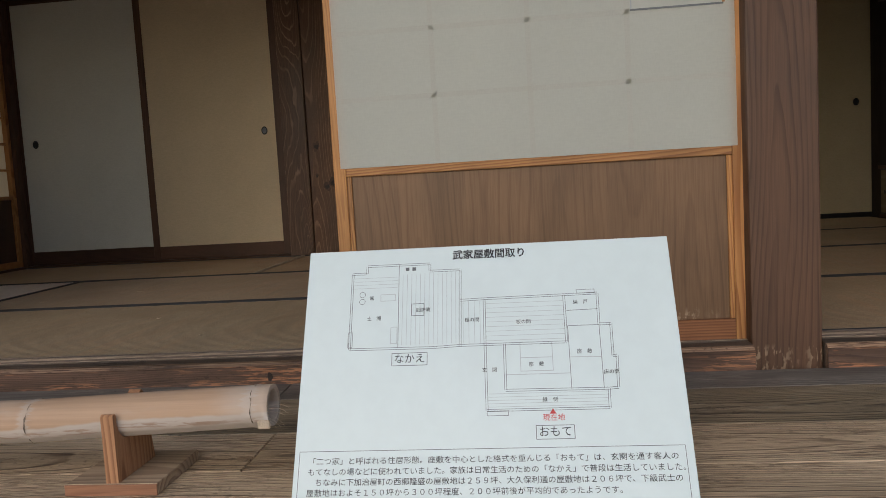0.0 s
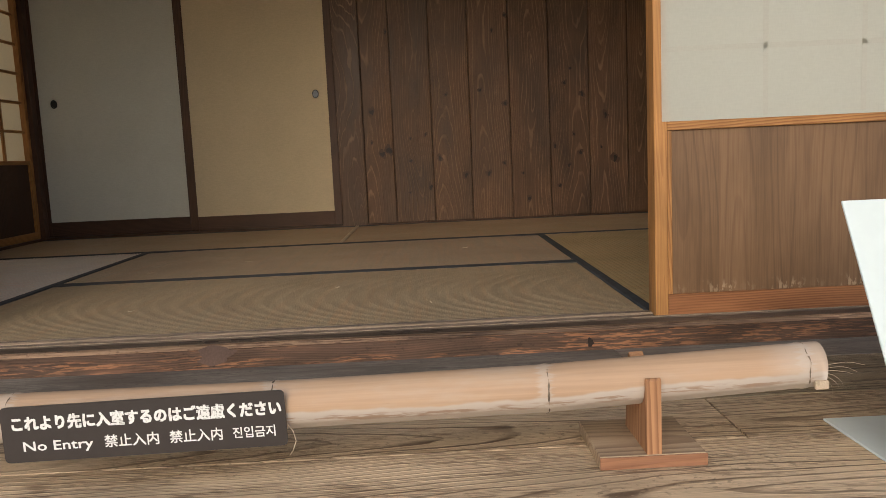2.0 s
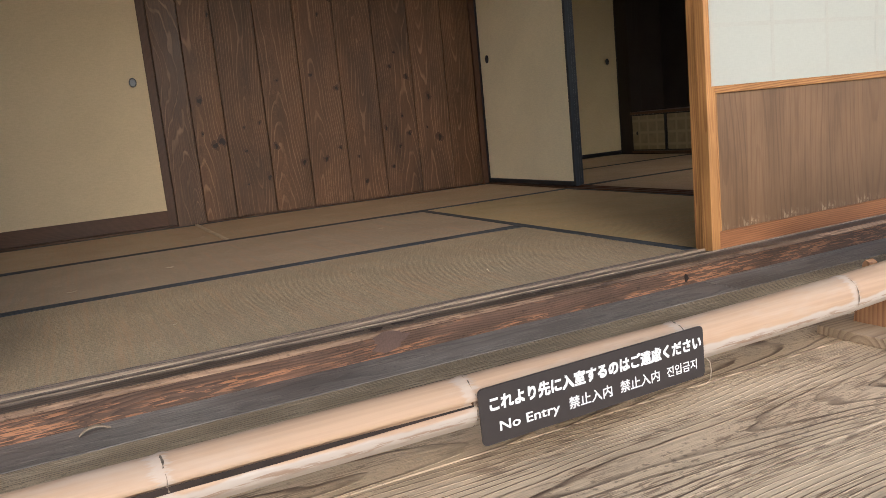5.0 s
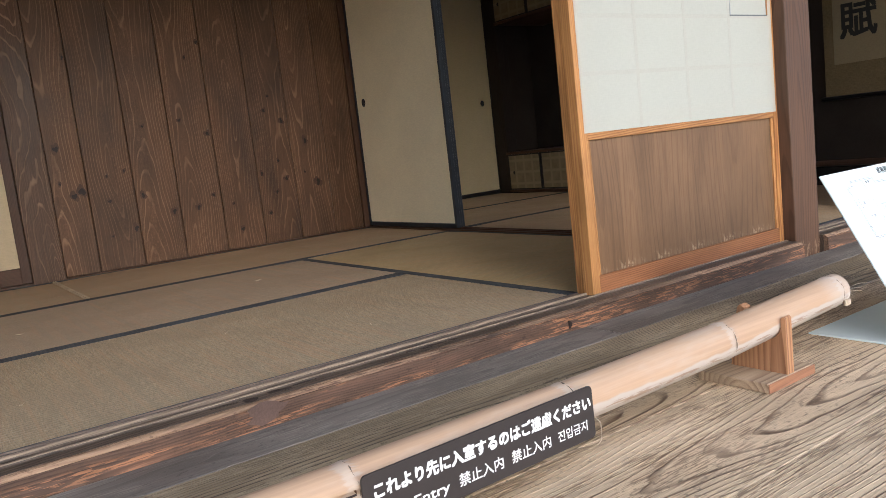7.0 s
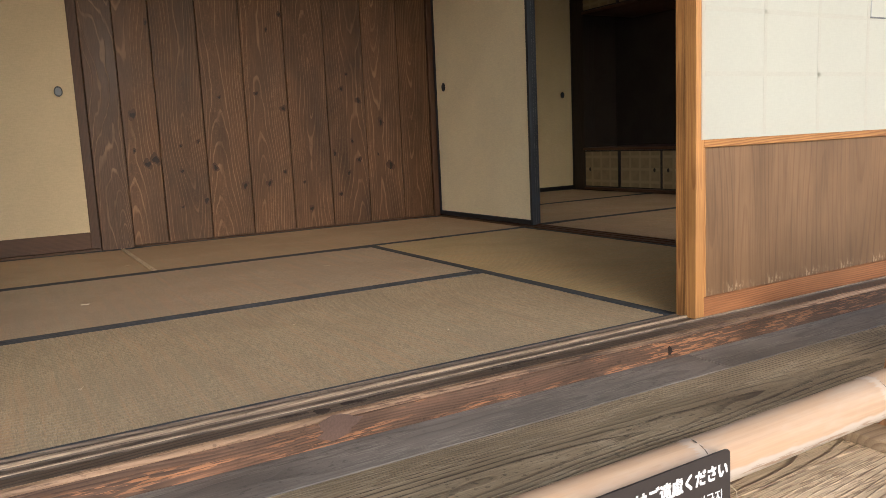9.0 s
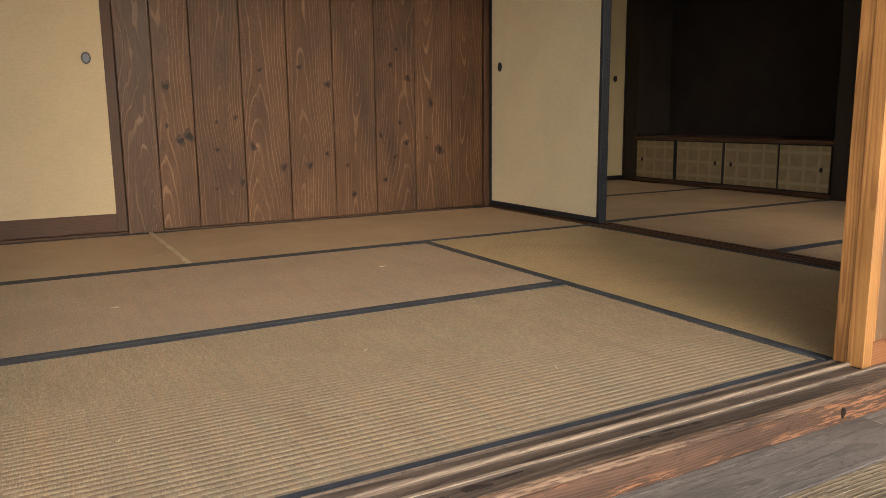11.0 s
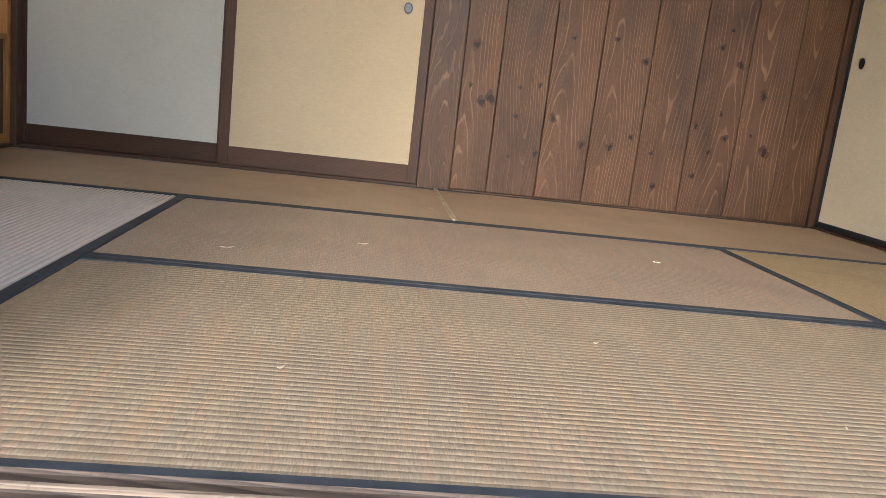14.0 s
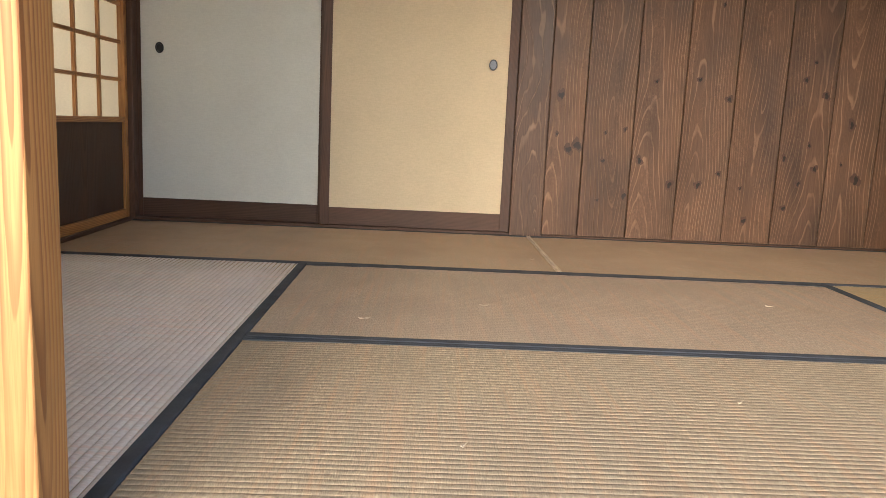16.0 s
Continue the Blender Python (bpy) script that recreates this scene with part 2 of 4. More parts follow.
def bamboo_skin(name):
    n = Net(name)
    x, y, z = n.xyz()
    streak = n.noise(n.vec(n.math("MULTIPLY", x, 3.0), n.math("MULTIPLY", y, 160.0), n.math("MULTIPLY", z, 160.0)), 1.0, 3.0)
    blotch = n.noise(n.vec(n.math("MULTIPLY", x, 5.0), n.math("MULTIPLY", y, 22.0), n.math("MULTIPLY", z, 22.0)), 1.0, 4.0, 0.65)
    c = n.mix(n.smooth(streak, 0.3, 0.75), (0.490, 0.332, 0.214), (0.42, 0.281, 0.182))
    c = n.mix(n.smooth(blotch, 0.45, 0.75, 0.0, 0.6), c, (0.48, 0.385, 0.30))
    rise = n.smooth(x, -0.95 - POLE_X, -0.35 - POLE_X, -0.011, 0.010)
    rag = n.noise(n.vec(n.math("MULTIPLY", x, 9.0), n.math("MULTIPLY", y, 40.0), 1.0), 1.0, 3.0, 0.6)
    low = n.math("ADD", n.math("SUBTRACT", z, rise), n.math("MULTIPLY_ADD", rag, 0.020, -0.010))
    c = n.mix(n.smooth(low, 0.001, -0.004, 0.0, 0.85), c, (0.50, 0.45, 0.40))
    crust = n.noise(n.vec(n.math("MULTIPLY", x, 16.0), n.math("MULTIPLY", y, 150.0), n.math("MULTIPLY", z, 150.0)), 1.0, 3.0, 0.65)
    line = n.math("MULTIPLY", n.smooth(low, -0.006, -0.011), n.smooth(low, -0.022, -0.014))
    c = n.mix(n.math("MULTIPLY", line, n.smooth(crust, 0.47, 0.58, 0.0, 0.7)), c, (0.26, 0.15, 0.085))
    c = n.mix(n.smooth(crust, 0.66, 0.74, 0.0, 0.25), c, (0.33, 0.21, 0.135))
    wx = n.math("ADD", x, n.math("MULTIPLY_ADD", crust, 0.05, -0.025))
    band = None
    for nd in (-2.35, -1.958, -1.562, -1.182, -0.785, -0.406):
        near = n.smooth(n.math("ABSOLUTE", n.math("SUBTRACT", wx, nd - POLE_X)), 0.014, 0.004, 0.0, 0.5)
        band = near if band is None else n.math("MAXIMUM", band, near)
    c = n.mix(band, c, (0.50, 0.44, 0.38))
    c = n.mix(n.smooth(wx, -0.48 - POLE_X, -0.41 - POLE_X, 0.0, 0.5), c, (0.50, 0.44, 0.38))
    n.bump(n.math("ADD", streak, blotch), 0.2, 0.0012)
    return n.done(c, 0.62, 0.0, 0.3)


def gilt_paper(name):
    """Small door paper with square leaf joints."""
    n = Net(name)
    x, y, z = n.xyz()
    u, v = n.math("FRACT", n.math("DIVIDE", y, 0.108)), n.math("FRACT", n.math("DIVIDE", z, 0.1))
    e = n.math("MINIMUM", n.math("MINIMUM", u, n.math("SUBTRACT", 1.0, u)), n.math("MINIMUM", v, n.math("SUBTRACT", 1.0, v)))
    cloud = n.noise(n.vec(x, y, z), 14.0, 4.0)
    c = n.mix(n.smooth(cloud, 0.3, 0.7), (0.27, 0.215, 0.125), (0.22, 0.175, 0.10))
    c = n.mix(n.smooth(e, 0.16, 0.05, 0.0, 0.7), c, (0.34, 0.28, 0.175))
    return n.done(c, 0.55, 0.0, 0.4)


M = {}
for key, axes in (("x", "yzx"), ("y", "xzy"), ("z", "xyz"), ("zx", "yxz")):
    M["dark_" + key] = wood("dark_stained_wood_" + key, axes, (0.108, 0.055, 0.033), (0.042, 0.021, 0.013), 0.006, 0.6, 0.25, 0.15, 0.5)
    M["cedar_" + key] = wood("orange_cedar_" + key, axes, (0.49, 0.245, 0.080), (0.25, 0.098, 0.032), 0.0062, 0.85, 0.32, 0.2, 0.5, tone=0.15)
M["cedar_foot"] = wood("red_brown_cedar_rail", "zyx", (0.36, 0.155, 0.062), (0.18, 0.070, 0.030), 0.0062, 0.8, 0.35, 0.2, 0.55, tone=0.1)
M["stand_edge"] = wood("stand_sawn_edge", "zyx", (0.40, 0.195, 0.105), (0.21, 0.090, 0.046), 0.0062, 0.8, 0.35, 0.3, 0.6)
M["plank"] = wood("brown_wall_board", "xyz", (0.106, 0.053, 0.028), (0.265, 0.153, 0.084), 0.0125, 0.85, 0.40, 0.6, 0.48, 0.050, 0.06, tone=0.22, fibre=0.26, thin=0.72, specks=0.42)
M["post"] = wood("brown_post_wood", "xyz", (0.112, 0.060, 0.034), (0.056, 0.029, 0.016), 0.013, 0.7, 0.3, 0.25, 0.55, wobble=0.06, thin=0.45, scuff=-1.115)
M["post_in"] = wood("brown_inner_post_wood", "xyz", (0.100, 0.052, 0.031), (0.285, 0.172, 0.102), 0.0120, 1.0, 0.3, 0.6, 0.5, 0.075, 0.09, tone=0.1, thin=0.74)
M["skirt"] = wood("brown_skirt_panel", "xyz", (0.185, 0.108, 0.055), (0.100, 0.054, 0.028), 0.0230, 0.42, 0.30, 0.10, 0.45, 0.050, 0.060, tone=0.28, boards=0.165, thin=0.62, scuff=-0.192, fibre=0.38, spec=0.35)
M["skirt_in"] = wood("dark_skirt_panel", "yxz", (0.105, 0.058, 0.036), (0.055, 0.030, 0.018), 0.009, 0.6, wobble=0.05)
M["deck"] = wood("worn_brown_deck_board", "yzx", (0.66, 0.500, 0.325), (0.125, 0.078, 0.048), 0.0080, 0.98, 0.3, 1.0, 0.55, 0.026, 0.045, worn=(0.58, 0.445, 0.30), tone=0.12, thin=0.68, specks=0.55, pith=0.040, streaks=(0.24, 0.160, 0.10))
M["deck_slate"] = wood("slate_grey_deck_board", "yzx", (0.205, 0.178, 0.152), (0.112, 0.094, 0.080), 0.0080, 0.6, 0.5, 0.4, 0.55, 0.012, 0.05, tone=0.1, thin=0.5, specks=0.5, pith=0.05, streaks=(0.27, 0.24, 0.20))
M["deck_grey"] = wood("weathered_grey_deck_board", "yzx", (0.300, 0.232, 0.145), (0.062, 0.044, 0.030), 0.0066, 1.0, 0.40, 1.0, 0.6, 0.012, 0.03, tone=0.12, thin=0.52, specks=0.6, pith=0.06, streaks=(0.36, 0.29, 0.195))
M["sill"] = wood("worn_threshold_wood", "yzx", (0.155, 0.112, 0.080), (0.055, 0.040, 0.030), 0.006, 0.8, 0.45, 0.5, 0.6, tone=0.05, specks=0.4)
M["sill_ridge"] = wood("bare_threshold_ridge", "yzx", (0.38, 0.29, 0.205), (0.17, 0.12, 0.085), 0.005, 0.7, 0.5, 0.5, 0.6, tone=0.05, specks=0.4)
M["sill_face"] = wood("worn_threshold_face", "zyx", (0.150, 0.090, 0.060), (0.062, 0.038, 0.028), 0.005, 0.8, 0.6, 0.6, 0.6, worn=(0.21, 0.102, 0.060), tone=0.05, specks=0.5, wobble=0.05, streaks=(0.42, 0.200, 0.098))
M["sill_edge"] = wood("bare_threshold_edge", "zyx", (0.36, 0.235, 0.145), (0.17, 0.095, 0.058), 0.004, 0.8, 0.7, 0.5, 0.6, tone=0.05, specks=0.7, wobble=0.05, streaks=(0.12, 0.07, 0.045))
# Near-black copy of the dark wood; the far room's dimness is in its colour.
M["black_wood"] = wood("shade_toned_wood", "xyz", (0.034, 0.026, 0.021), (0.018, 0.013, 0.011), 0.008, 0.6, 0.3, 0.15, 0.6)
M["stand"] = wood("stand_cedar", "yxz", (0.37, 0.195, 0.095), (0.17, 0.075, 0.035), 0.0085, 0.9, 0.25, 0.3, 0.6)
M["stand_base"] = wood("stand_base_wood", "yzx", (0.44, 0.330, 0.215), (0.20, 0.125, 0.078), 0.012, 0.8, 0.3, 0.3, 0.6)
# Unseen ceiling boards, coloured pale to throw fill light into the room.
M["ceiling"] = wood("bounce_ceiling_board", "yzx", (0.56, 0.43, 0.30), (0.44, 0.31, 0.20), 0.01, 0.6, 0.15, boards=0.3)
M["sill_bare"] = plain("smooth_bare_sill", (0.125, 0.078, 0.060), 0.5, 0.0, 0.25, 60.0, 0.15)
M["leaf"] = plain("dry_leaf", (0.30, 0.225, 0.15), 0.7, 0.0, 0.3, 120.0, 0.3)
M["sill_dark"] = plain("sill_chip_shade", (0.046, 0.031, 0.024), 0.7, 0.0, 0.5, 150.0, 0.4)
M["knot"] = plain("wood_knot", (0.022, 0.012, 0.008), 0.55, 0.0, 0.5, 90.0, 0.4)
M["deck_knot"] = plain("deck_knot", (0.15, 0.105, 0.078), 0.6, 0.0, 0.6, 150.0, 0.5)
M["knot_ring"] = plain("wood_knot_ring", (0.085, 0.040, 0.022), 0.55, 0.0, 0.3, 90.0, 0.3)
M["white_paper"] = paper("white_door_paper", (0.69, 0.68, 0.60), 0.0, 0.05)
M["cream_paper"] = paper("cream_door_paper", (0.70, 0.575, 0.38), 0.0, 0.06)
M["pale_paper"] = paper("pale_cream_door_paper", (0.92, 0.83, 0.60), 0.0, 0.06)
# Darker copy of the door paper, with the far room's dimness in its colour.
M["dimmed_paper"] = paper("dimmed_cream_door_paper", (0.58, 0.49, 0.31), 0.0, 0.06)
M["shoji_paper"] = paper("translucent_screen_paper", (0.78, 0.79, 0.72), 0.42, 0.03)
# Creamier, less clear copy of the screen paper that tones down the lamp's glow.
M["side_paper"] = paper("dimming_screen_paper", (0.74, 0.66, 0.50), 0.38, 0.05, 0.06)
# Slightly warmer paper tone that imitates lattice bars showing through.
M["lattice_tint_paper"] = paper("lattice_tint_paper", (0.78, 0.775, 0.705), 0.42, 0.04)
M["gilt"] = gilt_paper("gilt_door_paper")
M["lacquer"] = plain("black_lacquer", (0.012, 0.013, 0.016), 0.3, 0.0, 0.2, 40.0, 0.05)
M["blue_lacquer"] = plain("blue_black_lacquer", (0.022, 0.027, 0.036), 0.35, 0.0, 0.2, 40.0, 0.05)
M["pewter"] = plain("grey_metal", (0.15, 0.165, 0.195), 0.45, 0.2, 0.15, 200.0, 0.1)
M["border"] = plain("blue_grey_cloth", (0.055, 0.063, 0.074), 0.75, 0.0, 0.25, 120.0, 0.5)
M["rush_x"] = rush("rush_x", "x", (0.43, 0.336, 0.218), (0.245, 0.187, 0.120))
# Lighter copies of the cover colour, making up for weaker light further in.
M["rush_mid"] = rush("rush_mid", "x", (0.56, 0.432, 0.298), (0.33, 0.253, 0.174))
M["rush_y"] = rush("rush_y", "y", (0.62, 0.47, 0.250), (0.44, 0.325, 0.165))
M["rush_back"] = rush("rush_back", "x", (0.56, 0.410, 0.255), (0.37, 0.262, 0.155))
# Near-white cover colour that carries the mat's sheen and brightness.
M["rush_sheen_pale"] = rush("rush_sheen_pale", "y", (0.90, 0.83, 0.76), (0.70, 0.62, 0.55))
M["straw_pale"] = plain("pale_straw", (0.66, 0.56, 0.42), 0.8, 0.0, 0.2, 60.0, 0.2)
M["straw"] = plain("mat_straw_edge", (0.42, 0.33, 0.19), 0.8, 0.0, 0.2, 60.0, 0.3)
M["bamboo"] = bamboo_skin("dried_bamboo")
M["bamboo_cut"] = plain("cut_bamboo", (0.50, 0.40, 0.29), 0.7, 0.0, 0.3, 120.0, 0.4)
M["hollow_end"] = plain("brown_pole_hollow", (0.13, 0.075, 0.042), 0.8, 0.0, 0.4, 120.0, 0.3)
M["scar"] = plain("bamboo_scar", (0.23, 0.175, 0.125), 0.7, 0.0, 0.6, 260.0, 0.3)
M["sign"] = plain("dark_brown_plate", (0.040, 0.033, 0.031), 0.4, 0.0, 0.08, 20.0, 0.03)
M["letter_white"] = plain("white_lettering", (0.82, 0.82, 0.80), 0.5, 0.0, 0.03)
M["board"] = plain("white_board", (0.69, 0.775, 0.770), 0.32, 0.0, 0.03, 10.0, 0.03)
M["ink"] = plain("black_ink", (0.030, 0.032, 0.035), 0.5, 0.0, 0.1)
M["ink_line"] = plain("grey_ink_line", (0.15, 0.16, 0.165), 0.5, 0.0, 0.1)
M["ink_pale"] = plain("pale_ink_line", (0.45, 0.47, 0.48), 0.5, 0.0, 0.1)
M["ink_red"] = plain("red_ink", (0.60, 0.075, 0.070), 0.5, 0.0, 0.1)
# The unlit far room's darkness is put into this wall colour.
M["clay"] = plain("shade_toned_clay", (0.042, 0.033, 0.028), 0.9, 0.0, 0.2, 30.0, 0.4)
M["plaster"] = plain("plaster_wall", (0.55, 0.50, 0.42), 0.9, 0.0, 0.1, 20.0, 0.3)
M["scroll"] = paper("scroll_paper", (0.42, 0.35, 0.22), 0.0, 0.08)
M["scroll_cloth"] = paper("scroll_cloth", (0.30, 0.23, 0.13), 0.0, 0.15)
# Ground out of view, kept pale to bounce light up indoors.
M["gravel"] = plain("bounce_gravel", (0.46, 0.43, 0.39), 0.95, 0.0, 0.25, 12.0, 0.6)
M["tile"] = plain("grey_roof", (0.10, 0.105, 0.11), 0.7, 0.0, 0.2, 10.0, 0.3)
M["stone"] = plain("footing_stone", (0.30, 0.29, 0.27), 0.85, 0.0, 0.25, 25.0, 0.5)

# ---------------------------------------------------------------- building helpers
ORIGIN = {}


def thing(name, at, label, category="", group="", kind=""):
    ob = new(name)
    ob.location = at
    ob.empty_display_size = 0.1
    ORIGIN[ob] = Vector(at)
    return tagged(ob, label, category, group, kind)


def part(name, bm, material, parent=None, label="", smooth=False):
    """Link a bmesh, given in world places, as one mesh object centred on itself, under a thing or a part."""
    co = [v.co for v in bm.verts]
    lo = Vector([min(c[i] for c in co) for i in range(3)])
    hi = Vector([max(c[i] for c in co) for i in range(3)])
    mid = (lo + hi) / 2
    bmesh.ops.translate(bm, verts=bm.verts, vec=-mid)
    me = bpy.data.meshes.new(name)
    bm.to_mesh(me)
    bm.free()
    me.materials.append(material)
    if smooth:
        for p in me.polygons:
            p.use_smooth = True
    ob = new(name, me)
    ORIGIN[ob] = mid
    if parent:
        ob.parent = parent
        ob.location = mid - ORIGIN[parent]
    else:
        ob.location = mid
    return tagged(ob, label)


def box(x0, x1, y0, y1, z0, z1, bevel=0.0015, seg=1):
    bm = bmesh.new()
    bmesh.ops.create_cube(bm, size=1.0)
    for v in bm.verts:
        v.co = Vector((x0 + (v.co.x + 0.5) * (x1 - x0), y0 + (v.co.y + 0.5) * (y1 - y0), z0 + (v.co.z + 0.5) * (z1 - z0)))
    if bevel:
        bmesh.ops.bevel(bm, geom=bm.edges, offset=bevel, segments=seg, affect="EDGES", profile=0.5)
    return bm


def prism(profile, x0, x1, axis="x"):
    """A profile of (y, z) pairs drawn out along x, or of (x, z) pairs along y."""
    bm = bmesh.new()
    ends = []
    for e in (x0, x1):
        ends.append([bm.verts.new((e, p, q) if axis == "x" else (p, e, q)) for p, q in profile])
    k = len(profile)
    for i in range(k):
        bm.faces.new((ends[0][i], ends[0][(i + 1) % k], ends[1][(i + 1) % k], ends[1][i]))
    bm.faces.new(ends[0])
    bm.faces.new(ends[1][::-1])
    bmesh.ops.recalc_face_normals(bm, faces=bm.faces)
    return bm


def disc(centre, normal, rx, rz, depth, n=20, ring=0.0):
    """A flat oval button on a wall whose normal is 'x' or 'y'; with ring, a raised rim of that width."""
    bm = bmesh.new()
    cx, cy, cz = centre

    def at(a, k, off):
        u, w = math.cos(a) * rx * k, math.sin(a) * rz * k
        return (cx + u, cy + off, cz + w) if normal == "y" else (cx + off, cy + u, cz + w)
    k_in = 1 - ring / rx if ring else 0.0
    loops = [(1.0, 0.0), (1.0, depth * 0.7), (1 - 0.08, depth)] + ([(k_in, depth), (k_in * 0.97, 0.0)] if ring else [])
    rows = [[bm.verts.new(at(2 * math.pi * i / n, k, off)) for i in range(n)] for k, off in loops]
    for a, b in zip(rows, rows[1:]):
        for i in range(n):
            bm.faces.new((a[i], a[(i + 1) % n], b[(i + 1) % n], b[i]))
    if not ring:
        bm.faces.new(rows[-1])
    bmesh.ops.recalc_face_normals(bm, faces=bm.faces)
    return bm


def lettering(text, size, matrix, material, parent, name="lettering", align="LEFT", width=None, bold=0.0, label=""):
    """Words as a thin mesh; width fits the line to a length."""
    cu = bpy.data.curves.new("words", "FONT")
    cu.body, cu.size, cu.align_x, cu.align_y = text, size, align, "CENTER"
    cu.resolution_u = 2
    tmp = new("words", cu)
    bpy.context.view_layer.update()
    me = bpy.data.meshes.new_from_object(tmp.evaluated_get(bpy.context.evaluated_depsgraph_get()))
    bpy.data.objects.remove(tmp)
    bpy.data.curves.remove(cu)
    bm = bmesh.new()
    bm.from_mesh(me)
    bpy.data.meshes.remove(me)
    if bold:
        whole = list(bm.verts) + list(bm.edges) + list(bm.faces)
        for k, (dx, dy) in enumerate(((bold, 0.0), (0.0, bold), (bold, bold))):
            more = bmesh.ops.duplicate(bm, geom=whole)["geom"]
            bmesh.ops.translate(bm, verts=[g for g in more if isinstance(g, bmesh.types.BMVert)], vec=(dx, dy, 0.00006 * (k + 1)))
    if width:
        xs = [v.co.x for v in bm.verts]
        k = width / (max(xs) - min(xs))
        for v in bm.verts:
            v.co.x *= k
    bm.transform(matrix)
    return part(name, bm, material, parent, label)


# ---------------------------------------------------------------- levels and lines of the plan
T, DECK, SILL = 0.640, 0.588, 0.650
WX, EX = -3.310, 0.535          # west and east sides of the main room
FY, BY = 1.738, 4.624           # its front mat edge and its back wall
RX, RBY = 2.470, 5.585          # alcove line and back wall of the east room
KAMOI = 2.400

# ---------------------------------------------------------------- setting
part("ground", box(-60, 60, -90, 60, -0.3, -0.08, 0), M["gravel"], None, "unseen gravel ground, pale to bounce light")
tagged(bpy.data.objects["ground"], kind="structure", category="ground")


def setting(name, bm, mat, label, category):
    return tagged(part(name, bm, mat, None, label), category=category, kind="structure")


setting("floor", box(-4.4, 3.15, 1.58, 5.75, 0.50, 0.580, 0), M["dark_x"], "plain sub-floor boards under the mats", "floor")
setting("ceiling", box(-4.45, 3.15, 1.66, 5.75, 2.90, 2.94, 0), M["ceiling"], "unseen board ceiling, pale to bounce fill light", "ceiling")
# Roof out of view; its eave height and reach are set for the lighting.
setting("roof", prism([(0.15, 2.86), (0.15, 2.94), (6.1, 4.3), (6.1, 4.22)], -4.7, 3.7), M["tile"], "unseen roof, its eave short to admit light", "roof")
# Unseen wall, cut short so that light reaches the side screens.
setting("wall_west", box(-4.45, -4.37, 4.62, 5.75, -0.08, 2.9, 0), M["plaster"], "unseen stub of outer wall, short to let light in", "wall")
setting("wall_east", box(3.06, 3.15, 1.58, 5.75, -0.08, 2.9, 0), M["clay"], "clay wall behind the alcoves, coloured dark for shade", "wall")
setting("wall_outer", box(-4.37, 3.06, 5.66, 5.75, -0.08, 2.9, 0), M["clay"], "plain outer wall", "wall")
setting("wall_lintel", box(-3.40, 3.06, 1.665, 1.745, KAMOI + 0.05, 2.9, 0), M["plaster"], "plaster strip over the front opening", "wall")
setting("trim_lintel", box(-3.40, 3.06, 1.655, 1.757, KAMOI, KAMOI + 0.048), M["dark_x"], "dark grooved head rail over the front opening", "lintel")
setting("wall_partition", box(EX + 0.02, EX + 0.09, 4.66, 5.66, 0.58, 2.9, 0), M["clay"], "clay wall between the rooms, coloured dark for shade", "wall")
setting("wall_over_partition", box(EX + 0.02, EX + 0.09, 1.757, 4.60, KAMOI + 0.05, 2.9, 0), M["plaster"], "plaster strip over the inner doors", "wall")
setting("trim_partition_lintel", box(EX - 0.005, EX + 0.105, 1.79, 4.60, KAMOI, KAMOI + 0.048), M["dark_y"], "dark head rail over the inner doors", "lintel")
setting("wall_west_inner", box(WX - 0.06, WX, 1.80, 4.62, KAMOI + 0.05, 2.9, 0), M["plaster"], "plaster strip over the side screens", "wall")
setting("trim_west_lintel", box(WX - 0.075, WX + 0.012, 1.80, 4.60, KAMOI, KAMOI + 0.048), M["dark_y"], "dark head rail over the side screens", "lintel")

# back wall of the main room: backing, boards and door recess
north = setting("wall_north", box(-1.32, EX + 0.015, BY + 0.022, BY + 0.06, 0.58, 2.9, 0), M["dark_zx"], "wall of upright brown boards with knots", "wall")
setting("wall_over_doors", box(-3.315, -1.478, BY + 0.01, BY + 0.07, KAMOI + 0.05, 2.9, 0), M["plaster"], "plaster strip over the sliding doors", "wall")
setting("trim_door_lintel", box(-3.315, -1.478, BY - 0.01, BY + 0.085, KAMOI, KAMOI + 0.048), M["dark_x"], "dark head rail over the sliding doors", "lintel")
setting("trim_door_threshold", box(-3.315, -1.478, BY - 0.012, BY + 0.085, 0.58, 0.652), M["dark_x"], "dark threshold under the sliding doors", "threshold")
setting("trim_wall_foot", box(-1.318, 0.505, BY - 0.006, BY + 0.02, 0.58, 0.646, 0.001), M["dark_x"], "thin dark strip along the foot of the boards", "baseboard")


def knot_mesh(x, z, r, y, depth, seed):
    """A small uneven oval, a hair proud of the board."""
    rnd = random.Random(seed)
    bm = bmesh.new()
    n, ph, sq = 18, rnd.random() * 6.3, rnd.uniform(0.65, 1.0)
    rim = []
    for i in range(n):
        a = 2 * math.pi * i / n
        k = r * (1 + 0.22 * math.sin(2 * a + ph) + 0.16 * math.sin(3 * a - ph) + rnd.uniform(-0.16, 0.16))
        rim.append((x + math.cos(a) * k * sq, z + math.sin(a) * k * 1.15))
    front = [bm.verts.new((u, y - depth, w)) for u, w in rim]
    back = [bm.verts.new((u, y + 0.0005, w)) for u, w in rim]
    bm.faces.new(front)
    for i in range(n):
        bm.faces.new((front[i], back[i], back[(i + 1) % n], front[(i + 1) % n]))
    bmesh.ops.recalc_face_normals(bm, faces=bm.faces)
    return bm


